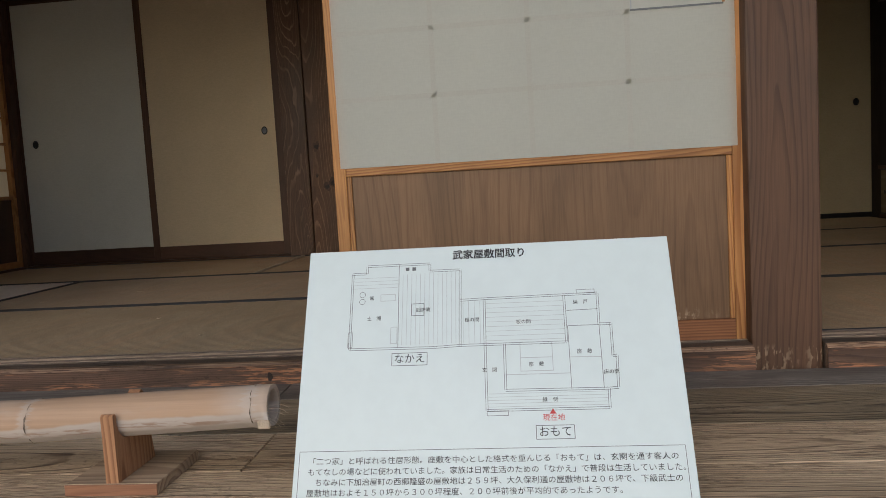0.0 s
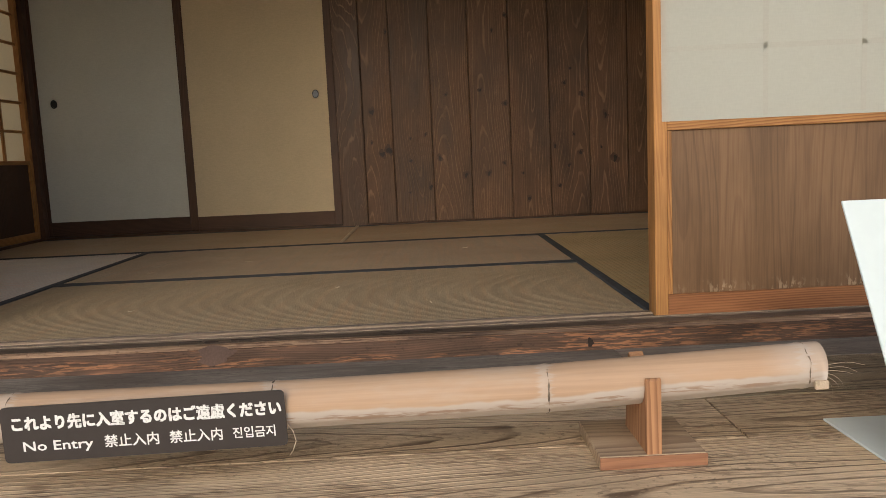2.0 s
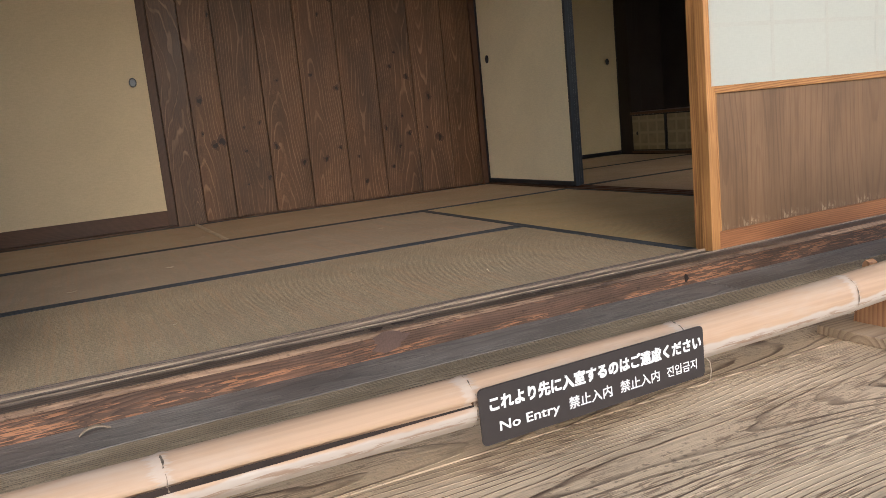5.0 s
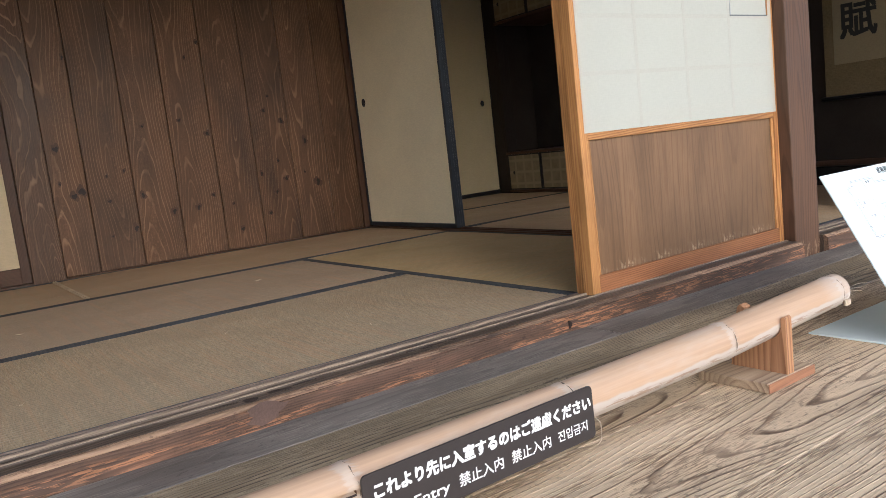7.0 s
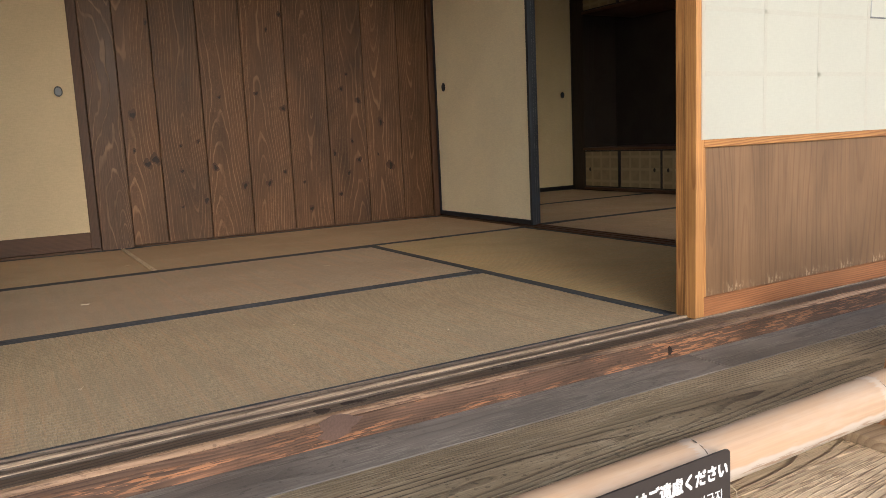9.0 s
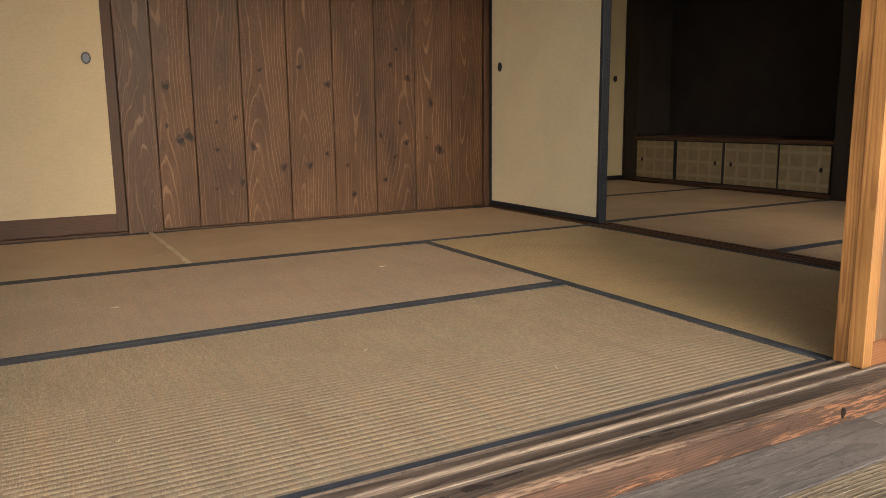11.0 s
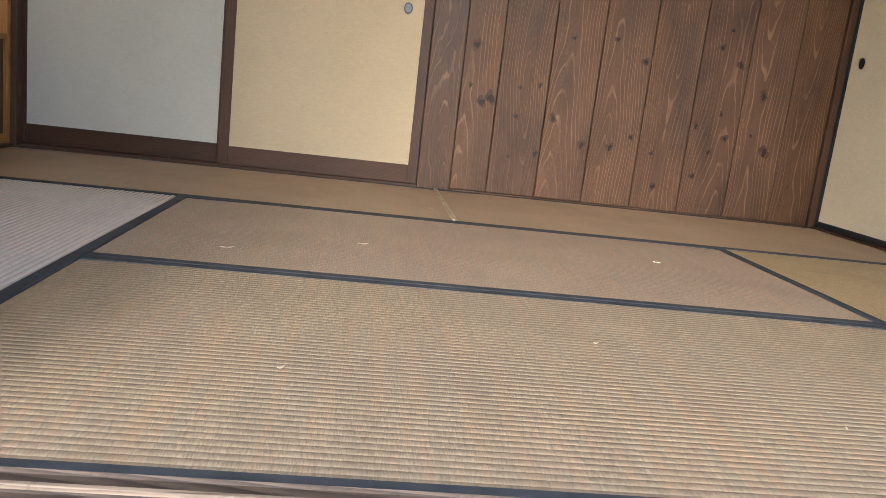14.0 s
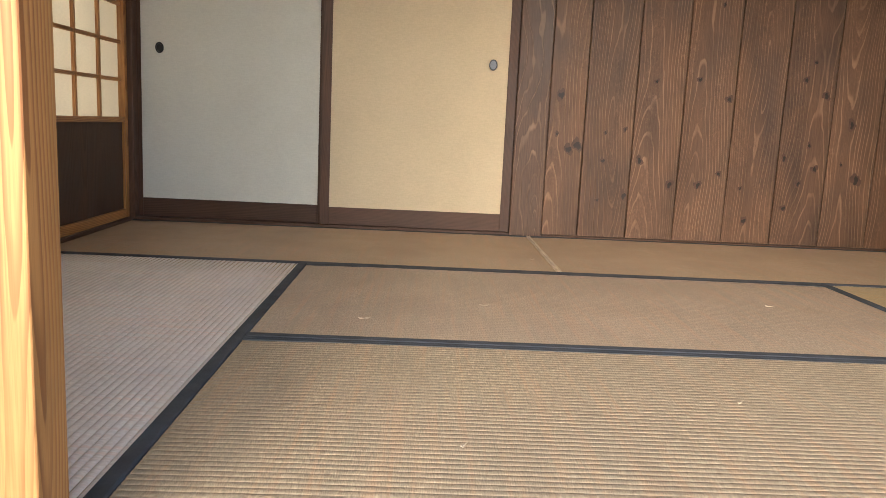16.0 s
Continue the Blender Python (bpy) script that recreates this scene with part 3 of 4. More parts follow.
seams = [-1.318, -1.142, -0.903, -0.669, -0.424, -0.183, 0.060, 0.296, 0.505]
KNOTS = [(-1.266, 1.327, 20), (-1.273, 1.141, 9), (-1.213, 1.071, 19), (-1.165, 1.093, 24), (-1.041, 1.022, 11), (-1.054, 0.829, 8), (-0.927, 0.857, 17), (-0.863, 1.031, 15),
         (-0.707, 0.921, 17), (-0.811, 1.410, 9), (-0.567, 0.925, 16), (-0.603, 1.429, 11), (-0.453, 1.343, 15), (-0.469, 0.985, 12), (-0.322, 0.760, 14), (-0.355, 0.918, 8),
         (-0.089, 1.451, 13), (-0.051, 1.535, 9), (0.016, 1.382, 16), (-0.038, 1.141, 11), (0.001, 1.028, 14), (-0.072, 0.953, 13), (-0.131, 0.830, 12), (-0.155, 1.074, 13),
         (0.158, 1.247, 18), (0.212, 0.984, 21), (0.130, 1.055, 8), (-1.037, 1.157, 8), (-0.944, 1.176, 9), (-1.158, 1.795, 12), (-0.520, 1.778, 10), (-0.433, 1.864, 12)]
for i, (a, b) in enumerate(zip(seams, seams[1:])):
    bm = box(a + 0.0018, b - 0.0018, BY, BY + 0.022, 0.648, 2.88, 0.0026)
    board = part("plank", bm, M["plank"], north)
    for kx, kz, kr in KNOTS:
        if a < kx < b:
            r = kr * 1.3 / 1000.0
            kx = min(max(kx, a + r), b - r)
            oval = knot_mesh(kx, kz, r, BY - 0.0003, 0.0005, int(kx * 1000))
            eye = part("knot", oval, M["knot_ring"], board, "reddish knot in the board")
            part("heart", knot_mesh(kx + r * 0.08, kz - r * 0.1, r * 0.55, BY - 0.0007, 0.0005, int(kz * 1000)), M["knot"], eye, "dark heart of the knot")


def pillar(name, x0, x1, y0, y1, z0, z1, mat, label):
    return tagged(part(name, box(x0, x1, y0, y1, z0, z1, 0.004, 2), mat, None, label), category="post", kind="structure")


pillar("post", -1.477, -1.320, BY - 0.012, BY + 0.10, 0.58, 2.9, M["post_in"], "brown wooden post between doors and board wall")
pillar("post", 0.507, 0.550, BY - 0.014, BY + 0.05, 0.58, 2.9, M["dark_zx"], "dark corner post")
pillar("post", -3.43, -3.288, BY - 0.020, BY + 0.12, 0.58, 2.9, M["dark_zx"], "dark corner post beside the sliding doors")
pillar("post", -3.43, WX + 0.02, 1.63, 1.79, -0.08, 2.9, M["post"], "brown wooden post at the veranda")
pillar("post", 0.535, 0.689, 1.624, 1.775, 0.56, 2.9, M["post"], "square brown wooden post with worn edges")
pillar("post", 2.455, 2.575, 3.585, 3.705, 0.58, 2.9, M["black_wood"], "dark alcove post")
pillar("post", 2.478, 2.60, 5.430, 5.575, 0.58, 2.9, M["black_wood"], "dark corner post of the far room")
pillar("post", 2.62, 2.76, 1.63, 1.775, -0.08, 2.9, M["post"], "brown wooden post at the end of the veranda")


# ---------------------------------------------------------------- thresholds
def threshold(x0, x1, label):
    """Front sill: flat top with two sliding grooves, a bare front edge and a worn face."""
    prof = [(FY, 0.57), (FY, SILL - 0.003), (1.735, SILL - 0.001), (1.733, SILL - 0.006), (1.705, SILL - 0.006), (1.703, SILL + 0.001), (1.697, SILL + 0.001), (1.695, SILL - 0.006),
            (1.661, SILL - 0.006), (1.659, SILL + 0.001), (1.651, SILL + 0.001), (1.648, SILL - 0.002), (1.613, SILL - 0.003), (1.613, 0.57)]
    t = setting("trim_threshold", prism(prof, x0, x1), M["sill"], label, "threshold")
    for e in (1.700, 1.655):
        part("ridge", box(x0, x1, e - 0.0042, e + 0.0042, SILL - 0.004, SILL + 0.0022, 0.0012), M["sill_ridge"], t, "bare worn ridge")
    part("edge", prism([(1.612, 0.57), (1.612, SILL - 0.0035), (1.605, SILL - 0.005), (1.599, SILL - 0.011), (1.599, 0.57)], x0, x1), M["sill_edge"], t, "bare light wood along the edge")
    part("face", prism([(1.5985, 0.57), (1.5985, SILL - 0.0125), (1.595, SILL - 0.014), (1.594, 0.57)], x0, x1), M["sill_face"], t, "reddish worn front face")
    return t


threshold(WX + 0.02, 0.534, "worn wooden threshold with two sliding grooves")
threshold(0.690, 2.618, "worn wooden threshold of the far room")
sill = bpy.data.objects["trim_threshold"]


def flat_mark(x, y, z, rx, ry, seed):
    """A small uneven dark oval, for a hollow or knot, lying on a flat top."""
    bm = knot_mesh(x, 0.0, 1.0, 0.0, 0.0004, seed)
    for v in bm.verts:
        v.co = Vector((x + (v.co.x - x) * rx, y + v.co.z * ry, z - v.co.y))
    bmesh.ops.recalc_face_normals(bm, faces=bm.faces)
    return bm


# Chips are not cut in; dark ovals paint the shade inside them.
for k, (x, y, rx, ry) in enumerate(((-0.990, 1.641, 0.034, 0.0045), (-0.940, 1.638, 0.014, 0.005), (-1.060, 1.640, 0.024, 0.003), (-1.02, 1.630, 0.018, 0.0025))):
    part("chip", flat_mark(x, y, SILL - 0.0012, rx, ry, 40 + k), M["sill_dark"], sill, "flat dark oval painted for the shade in a chip")
for k, (x, y, rx, ry) in enumerate(((-1.455, 1.625, 0.026, 0.0095), (-1.392, 1.634, 0.036, 0.007), (-1.510, 1.636, 0.030, 0.003), (-1.330, 1.641, 0.030, 0.0025))):
    part("chip", flat_mark(x, y, SILL - 0.0012, rx, ry, 140 + k), M["sill_dark"], sill, "flat dark oval for a knot and the shade in a chip")
patch = knot_mesh(0.0, 0.0, 1.0, 0.0, 0.0012, 77)
for v in patch.verts:
    v.co = Vector((-1.438 + v.co.x * 0.062, 1.594 + v.co.y, 0.626 + v.co.z * 0.016))
part("bare_patch", patch, M["sill_bare"], sill, "smooth bare brown patch")
for x, z, r in ((-0.594, 0.612, 0.008),):
    part("knot", knot_mesh(x, z, r, 1.594, 0.0008, int(x * 991)), M["knot"], sill, "dark knot in the face")
inner = setting("trim_inner_threshold", box(EX - 0.008, EX + 0.10, 1.777, 4.604, 0.58, 0.645), M["dark_y"], "dark inner threshold with grooves", "threshold")
for g in (EX + 0.022, EX + 0.062):
    part("ridge", box(g, g + 0.006, 1.78, 4.60, 0.6445, 0.649, 0.0008), M["dark_y"], inner)
setting("trim_west_threshold", box(WX - 0.075, WX + 0.012, 1.80, 4.60, 0.58, 0.652), M["dark_y"], "dark threshold under the side screens", "threshold")

# ---------------------------------------------------------------- veranda
deck = setting("veranda_floor", box(-4.4, 3.06, 0.52, 1.59, 0.53, 0.559, 0), M["dark_x"], "veranda floor of wide worn boards", "floor")
rows = [(1.5935, 1.462, "deck_slate", (-4.4, -0.54, 3.06)), (1.462, 1.238, "deck_grey", (-4.4, 0.9, 3.06)), (1.238, 1.050, "deck", (-4.4, -0.463, 3.06)),
        (1.050, 0.775, "deck", (-4.4, -2.6, 1.4, 3.06)), (0.775, 0.500, "deck", (-4.4, 0.1, 3.06))]
for y1, y0, mat, cuts in rows:
    for a, b in zip(cuts, cuts[1:]):
        bm = box(a + 0.0008, b - 0.0008, y0 + 0.0008, y1 - 0.0008, 0.560, DECK, 0.0018)
        for v in bm.verts:
            v.co.z += 0.012 * max(0.0, v.co.y - 1.05)
        part("plank", bm, M[mat], deck)


def dry_leaf(x, y, turn_z, length, rise):
    """A narrow curled leaf that lies on its two tips."""
    leaf = thing("dry_leaf", (x, y, DECK), "small curled dry brown leaf lying on the veranda boards", "leaf")
    z0 = DECK + 0.012 * max(0.0, y - 1.05) + 0.0006
    bm = bmesh.new()
    rails = []
    for i in range(11):
        u = i / 10
        w = 0.0065 * math.sin(math.pi * (0.08 + 0.84 * u)) + 0.0008
        h = rise * math.sin(math.pi * u) ** 0.8 + (0.003 if i == 10 else 0.0)
        rails.append([((u - 0.5) * length, v * w + 0.004 * math.sin(3 * u), h - 0.0025 * v * v) for v in (-1.0, -0.5, 0.0, 0.5, 1.0)])
    top = [[bm.verts.new((p[0], p[1], p[2] + 0.0007)) for p in row] for row in rails]
    low = [[bm.verts.new(p) for p in row] for row in rails]
    for g, flip in ((top, False), (low, True)):
        for r0, r1 in zip(g, g[1:]):
            for i in range(4):
                f = (r0[i], r1[i], r1[i + 1], r0[i + 1])
                bm.faces.new(f[::-1] if flip else f)
    for i in range(10):
        for k in (0, 4):
            bm.faces.new((top[i][k], low[i][k], low[i + 1][k], top[i + 1][k]))
    bmesh.ops.recalc_face_normals(bm, faces=bm.faces)
    bm.transform(Matrix.Translation((x, y, z0 + 0.0025)) @ Matrix.Rotation(turn_z, 4, "Z"))
    part("blade", bm, M["leaf"], leaf, smooth=True)


dry_leaf(-2.030, 1.546, radians(4), 0.052, 0.011)
setting("trim_deck_beam", box(-4.4, 3.06, 0.53, 0.62, 0.40, 0.53), M["dark_x"], "dark beam under the veranda's edge", "beam")
for x in (-3.9, -2.2, -0.5, 1.2, 2.8):
    leg = thing("veranda_support", (x, 0.575, -0.08), "short dark post on a footing stone under the veranda", "post", "supports under the veranda")
    part("footing_stone", box(x - 0.13, x + 0.13, 0.445, 0.705, -0.08, 0.09, 0.03, 2), M["stone"], leg, "grey stone")
    part("leg", box(x - 0.05, x + 0.05, 0.525, 0.625, 0.09, 0.40, 0.004), M["dark_zx"], leg)


# ---------------------------------------------------------------- tatami
RIB = 0.0168


def tatami(x0, x1, y0, y1, along, mat, label, group, rib=0.0009):
    m = thing("tatami_mat", ((x0 + x1) / 2, (y0 + y1) / 2, T - 0.055), label, "mat", group)
    g = 0.0012
    x0, x1, y0, y1 = x0 + g, x1 - g, y0 + g, y1 - g
    part("mat_core", box(x0, x1, y0, y1, T - 0.055, T - 0.0035, 0.003), M["straw"], m)
    lo, hi, s0, s1 = (y0, y1, x0, x1) if along == "x" else (x0, x1, y0, y1)
    bw = 0.029
    a0, a1 = lo + bw * 0.8, hi - bw * 0.8
    n = max(2, round((a1 - a0) / RIB))
    k = 0.0 if rib > 0.002 else 0.07
    shape = ((0.0, 0.0), (0.07, 0.55), (0.18 + k, 0.85), (0.5, 1.0), (0.82 - k, 0.85), (0.93, 0.55))
    prof = [(a0 + (a1 - a0) * (i + u) / n, T - rib + rib * h) for i in range(n) for u, h in shape] + [(a1, T - rib)]
    bm = bmesh.new()
    cols = 9
    grid = []
    for j in range(cols):
        e = s0 + (s1 - s0) * j / (cols - 1)
        drop = 0.0025 if j in (0, cols - 1) else 0.0
        row = []
        for p, q in prof:
            w = 0.0006 * noise.noise(Vector((e * 3, p * 5, 3.1)))
            row.append(bm.verts.new((e, p, q + w - drop) if along == "x" else (p, e, q + w - drop)))
        grid.append(row)
    for r0, r1 in zip(grid, grid[1:]):
        for i in range(len(prof) - 1):
            bm.faces.new((r0[i], r1[i], r1[i + 1], r0[i + 1]))
    bmesh.ops.recalc_face_normals(bm, faces=bm.faces)
    if bm.faces[0].normal.z < 0:
        bmesh.ops.reverse_faces(bm, faces=bm.faces)
    part("rush_cover", bm, M[mat], m, smooth=True)
    for e, sgn in ((lo, 1), (hi, -1)):
        pr = [(e - sgn * 0.0006, T - 0.03), (e - sgn * 0.0006, T - 0.0015), (e + sgn * 0.003, T + 0.0012), (e + sgn * bw * 0.6, T + 0.0016), (e + sgn * bw, T + 0.0008), (e + sgn * bw, T - 0.004), (e + sgn * 0.002, T - 0.03)]
        part("border", prism(pr, s0, s1, along), M["border"], m, "blue-grey cloth border")
    return m


G = "tatami mats of the main room"
X1, X2, X3, Y1, Y2 = -2.314, -0.415, -1.385, 2.690, 3.655
tatami(WX + 0.014, X1, FY, Y2, "y", "rush_sheen_pale", "tatami mat with dark border, sheen put into its pale colour", G, 0.0048)
tatami(X1, X2, FY, Y1, "x", "rush_x", "worn brown tatami mat with blue-grey borders", G, 0.0018)
tatami(X1, X2, Y1, Y2, "x", "rush_mid", "worn brown tatami mat with blue-grey borders", G, 0.0006)
tatami(X2, EX - 0.009, FY + 0.02, Y2, "y", "rush_y", "golden brown tatami mat with dark borders", G)
tatami(WX + 0.014, X3, Y2, BY - 0.019, "x", "rush_back", "brown tatami mat along the back wall", G)
tatami(X3, EX - 0.009, Y2, BY - 0.019, "x", "rush_back", "brown tatami mat along the back wall", G)
for e, sgn in ((X3, -1), (X3, 1)):
    owner = [o for o in scene.objects if o.name.startswith("tatami_mat") and abs(ORIGIN[o].y - (Y2 + BY - 0.019) / 2) < 0.01 and (ORIGIN[o].x - X3) * sgn > 0][0]
    lo, hi = sorted((e + sgn * 0.0012, e + sgn * 0.0090))
    part("end_fold", box(lo, hi, Y2 + 0.03, BY - 0.045, T - 0.006, T + 0.0050, 0.0015), M["straw_pale"], owner, "pale folded end of the rush cover")
for ya, yb in ((1.758, 2.702), (2.702, 3.706), (3.706, 4.650), (4.650, 5.590)):
    tatami(EX + 0.101, RX - 0.01, ya, yb, "x", "rush_back", "dim brown tatami mat of the far room", "tatami mats of the far room")


for u, v, ang, ln in ((-2.045, 2.897, 0.3, 0.030), (-1.708, 3.102, 0.05, 0.026), (-1.815, 2.099, 1.1, 0.020), (-1.453, 3.938, 0.2, 0.016), (-0.793, 3.244, -0.2, 0.022), (-1.25, 2.35, 0.7, 0.014), (-0.95, 2.02, 1.3, 0.012)):
    owner = min((o for o in scene.objects if o.name.startswith("tatami_mat")), key=lambda o: (ORIGIN[o] - Vector((u, v, 0.6))).length)
    c, s2 = math.cos(ang) * ln / 2, math.sin(ang) * ln / 2
    bm = bmesh.new()
    for k in (-1, 1):
        d = Vector((c, s2, 0.0015 * k))
        bmesh.ops.create_cone(bm, segments=5, radius1=0.0011, radius2=0.0005, depth=ln, cap_ends=True, matrix=Matrix.Translation((u + 0.0015 * k, v + 0.001 * k, T + 0.0012)) @ d.to_track_quat("Z", "Y").to_matrix().to_4x4())
    part("frayed_rush", bm, M["straw_pale"], owner, "pale frayed strands of rush")


# ---------------------------------------------------------------- sliding doors
def pull(parent, at, normal, side, rx, rz, dish):
    p = part("finger_pull", disc(at, normal, rx, rz, side * 0.004, 22, rx * 0.28), M["lacquer"], parent, "oval black rimmed finger pull")
    q = list(at)
    part("dish", disc(q, normal, rx * 0.74, rz * 0.74, side * 0.0012, 18), M[dish], p)


def sliding_door(axis, face, a0, a1, side, paper_mat, frame_mat, label, group, pulls=(), z0=0.653, z1=KAMOI - 0.002, foot=0.080, stile=0.027, foot_in=0.0, dish="lacquer"):
    """Papered door in a plane: axis 'x' runs along x and faces y; side is the sign of the way it faces."""
    def b(u0, u1, d0, d1, w0, w1, bev=0.002):
        d0, d1 = sorted((face - side * d0, face - side * d1))
        return box(u0, u1, d0, d1, w0, w1, bev) if axis == "x" else box(d0, d1, u0, u1, w0, w1, bev)
    at = ((a0 + a1) / 2, face, z0) if axis == "x" else (face, (a0 + a1) / 2, z0)
    d = thing("sliding_door", at, label, "sliding door", group)
    fz, fx = (M[frame_mat + "_zx"], M[frame_mat + "_" + axis]) if frame_mat in ("dark", "cedar") else (M[frame_mat], M[frame_mat])
    part("paper_panel", b(a0 + stile - 0.002, a1 - stile + 0.002, 0.005, 0.020, z0 + foot - 0.002, z1 - 0.028, 0.0008), M[paper_mat], d)
    part("stile", b(a0, a0 + stile, 0.0, 0.026, z0, z1), fz, d)
    part("stile", b(a1 - stile, a1, 0.0, 0.026, z0, z1), fz, d)
    part("bottom_rail", b(a0 + stile, a1 - stile, 0.001, 0.025, z0, z0 + foot), fx, d)
    part("top_rail", b(a0 + stile, a1 - stile, 0.001, 0.025, z1 - 0.03, z1), fx, d)
    for u, w in pulls:
        p = (u, face - side * 0.0051, w) if axis == "x" else (face - side * 0.0051, u, w)
        pull(d, p, "y" if axis == "x" else "x", side, 0.020, 0.026, dish)
    return d


GD = "sliding doors of the back wall"
sliding_door("x", BY + 0.036, -3.300, -2.392, -1, "white_paper", "dark", "sliding door with greyish white paper and dark frame", GD, [(-3.182, 1.457)], foot=0.088, stile=0.030)
sliding_door("x", BY + 0.003, -2.406, -1.479, -1, "cream_paper", "dark", "sliding door with cream paper and dark frame", GD, [(-1.597, 1.449)], foot=0.085, stile=0.045, dish="pewter")
GI = "sliding doors between the rooms"
sliding_door("y", EX + 0.004, 3.618, 4.606, -1, "pale_paper", "blue_lacquer", "half-open sliding door with pale paper and black frame", GI, [(4.500, 1.446)], z0=0.651, foot=0.026, stile=0.022)
sliding_door("y", EX + 0.034, 3.640, 4.590, -1, "pale_paper", "blue_lacquer", "sliding door stacked behind another, black frame", GI, z0=0.651, foot=0.022, stile=0.022)
sliding_door("y", EX + 0.064, 3.662, 4.575, -1, "pale_paper", "blue_lacquer", "sliding door stacked behind another, black frame", GI, z0=0.651, foot=0.022, stile=0.022)
GN = "sliding doors of the far room"
sliding_door("x", 5.600, 1.560, 2.512, -1, "dimmed_paper", "lacquer", "closed sliding door, cream paper toned down for the dim room", GN, [(2.390, 1.454)], z0=0.642, z1=2.385, foot=0.030, stile=0.022)
sliding_door("x", 5.628, 0.627, 1.585, -1, "dimmed_paper", "lacquer", "closed sliding door, cream paper toned down for the dim room", GN, [(0.71, 1.454)], z0=0.642, z1=2.385, foot=0.030, stile=0.022)


# ---------------------------------------------------------------- papered screens
def screen(axis, face, a0, a1, side, label, group, cells, skirt_mat, z0=0.646, rail=1.080, patch=False, row=0.157, foot=0.052, deep=0.032, st=0.030):
    """Shoji: paper on the side faced away from the lattice; side: the sign of the way the paper faces."""
    def b(u0, u1, d0, d1, w0, w1, bev=0.0015):
        d0, d1 = sorted((face - side * d0, face - side * d1))
        return box(u0, u1, d0, d1, w0, w1, bev) if axis == "x" else box(d0, d1, u0, u1, w0, w1, bev)
    z1 = KAMOI - 0.002
    at = ((a0 + a1) / 2, face, z0) if axis == "x" else (face, (a0 + a1) / 2, z0)
    s = thing("shoji_screen", at, label, "screen", group)
    cz, cx = M["cedar_zx"], M["cedar_" + axis]
    part("stile", b(a0, a0 + st, 0.0, deep, z0, z1), cz, s)
    part("stile", b(a1 - st, a1, 0.0, deep, z0, z1), cz, s)
    part("bottom_rail", b(a0 + st, a1 - st, 0.001, 0.031, z0, z0 + foot), M["cedar_foot"] if axis == "x" else cx, s, "red-brown bottom rail" if axis == "x" else "")
    part("middle_rail", b(a0 + st, a1 - st, 0.001, 0.031, rail, rail + 0.024), cx, s)
    part("top_rail", b(a0 + st, a1 - st, 0.001, 0.031, z1 - 0.04, z1), cx, s)
    part("inner_stile", b(a0 + st, a0 + st + 0.012, 0.004, 0.028, z0 + foot, rail), cz, s)
    part("inner_stile", b(a1 - st - 0.012, a1 - st, 0.004, 0.028, z0 + foot, rail), cz, s)
    part("skirt_panel", b(a0 + st + 0.012, a1 - st - 0.012, 0.009, 0.020, z0 + foot, rail, 0.0008), M[skirt_mat], s, "brown board panel")
    part("paper", b(a0 + st - 0.012, a1 - st + 0.012, -0.0012, 0.0002, rail + 0.020, z1 - 0.03, 0), M["shoji_paper" if axis == "x" else "side_paper"], s, "white paper" if axis == "x" else "cream paper")
    inner_w, hb = (a1 - a0 - 2 * st), (0.004 if axis == "x" else 0.008)
    for i in range(1, cells):
        u = a0 + st + inner_w * i / cells
        part("lattice_bar", b(u - hb, u + hb, 0.0035, 0.018, rail + 0.024, z1 - 0.04, 0.0008), cz, s)
    w = rail + 0.024 + row
    while w < z1 - 0.06:
        part("lattice_bar", b(a0 + st, a1 - st, 0.0055, 0.0165, w - hb, w + hb, 0.0008), cx, s)
        w += row
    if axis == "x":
        # Tinted strips in front of the bars paint their show-through onto the paper.
        grid_lines = [(a0 + st + inner_w * i / cells, None) for i in range(1, cells)] + [(None, rail + 0.024 + row * i) for i in range(1, 8)]
        for u, w in grid_lines:
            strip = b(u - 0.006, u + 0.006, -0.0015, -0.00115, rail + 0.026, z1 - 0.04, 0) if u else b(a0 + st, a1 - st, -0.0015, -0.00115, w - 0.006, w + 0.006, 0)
            part("paper_joint", strip, M["lattice_tint_paper"], s, "faint warm strip imitating the lattice showing through")
    if patch:
        for k, (u0, u1, w0, w1) in enumerate(((a1 - 0.248, a1 - 0.042, 1.419, 1.423), (a1 - 0.248, a1 - 0.245, 1.423, 1.730), (a1 - 0.045, a1 - 0.039, 1.423, 1.730), (a1 - 0.248, a1 - 0.042, 1.727, 1.730))):
            part("patch_edge", b(u0, u1, -0.0032, -0.0016, w0, w1, 0), M["ink_line"] if k == 0 else M["ink_pale"] if k != 2 else cz, s, "thin edge of a papered patch")
    return s


GS = "paper screens of the front opening"
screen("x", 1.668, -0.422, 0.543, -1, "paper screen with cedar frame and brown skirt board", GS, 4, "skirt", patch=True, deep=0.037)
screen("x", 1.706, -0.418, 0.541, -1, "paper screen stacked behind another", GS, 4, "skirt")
screen("x", 1.668, -3.287, -2.294, -1, "paper screen with thick cedar frame pushed aside", GS, 4, "skirt", deep=0.070, st=0.052)
# Added out of view to keep daylight out of the far room.
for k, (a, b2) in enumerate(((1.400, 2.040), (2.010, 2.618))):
    screen("x", 1.668 + 0.038 * (k % 2), a, b2, -1, "unseen paper screen added to darken the far room", "paper screens of the far room", 4, "skirt")
GW = "paper screens of the side wall"
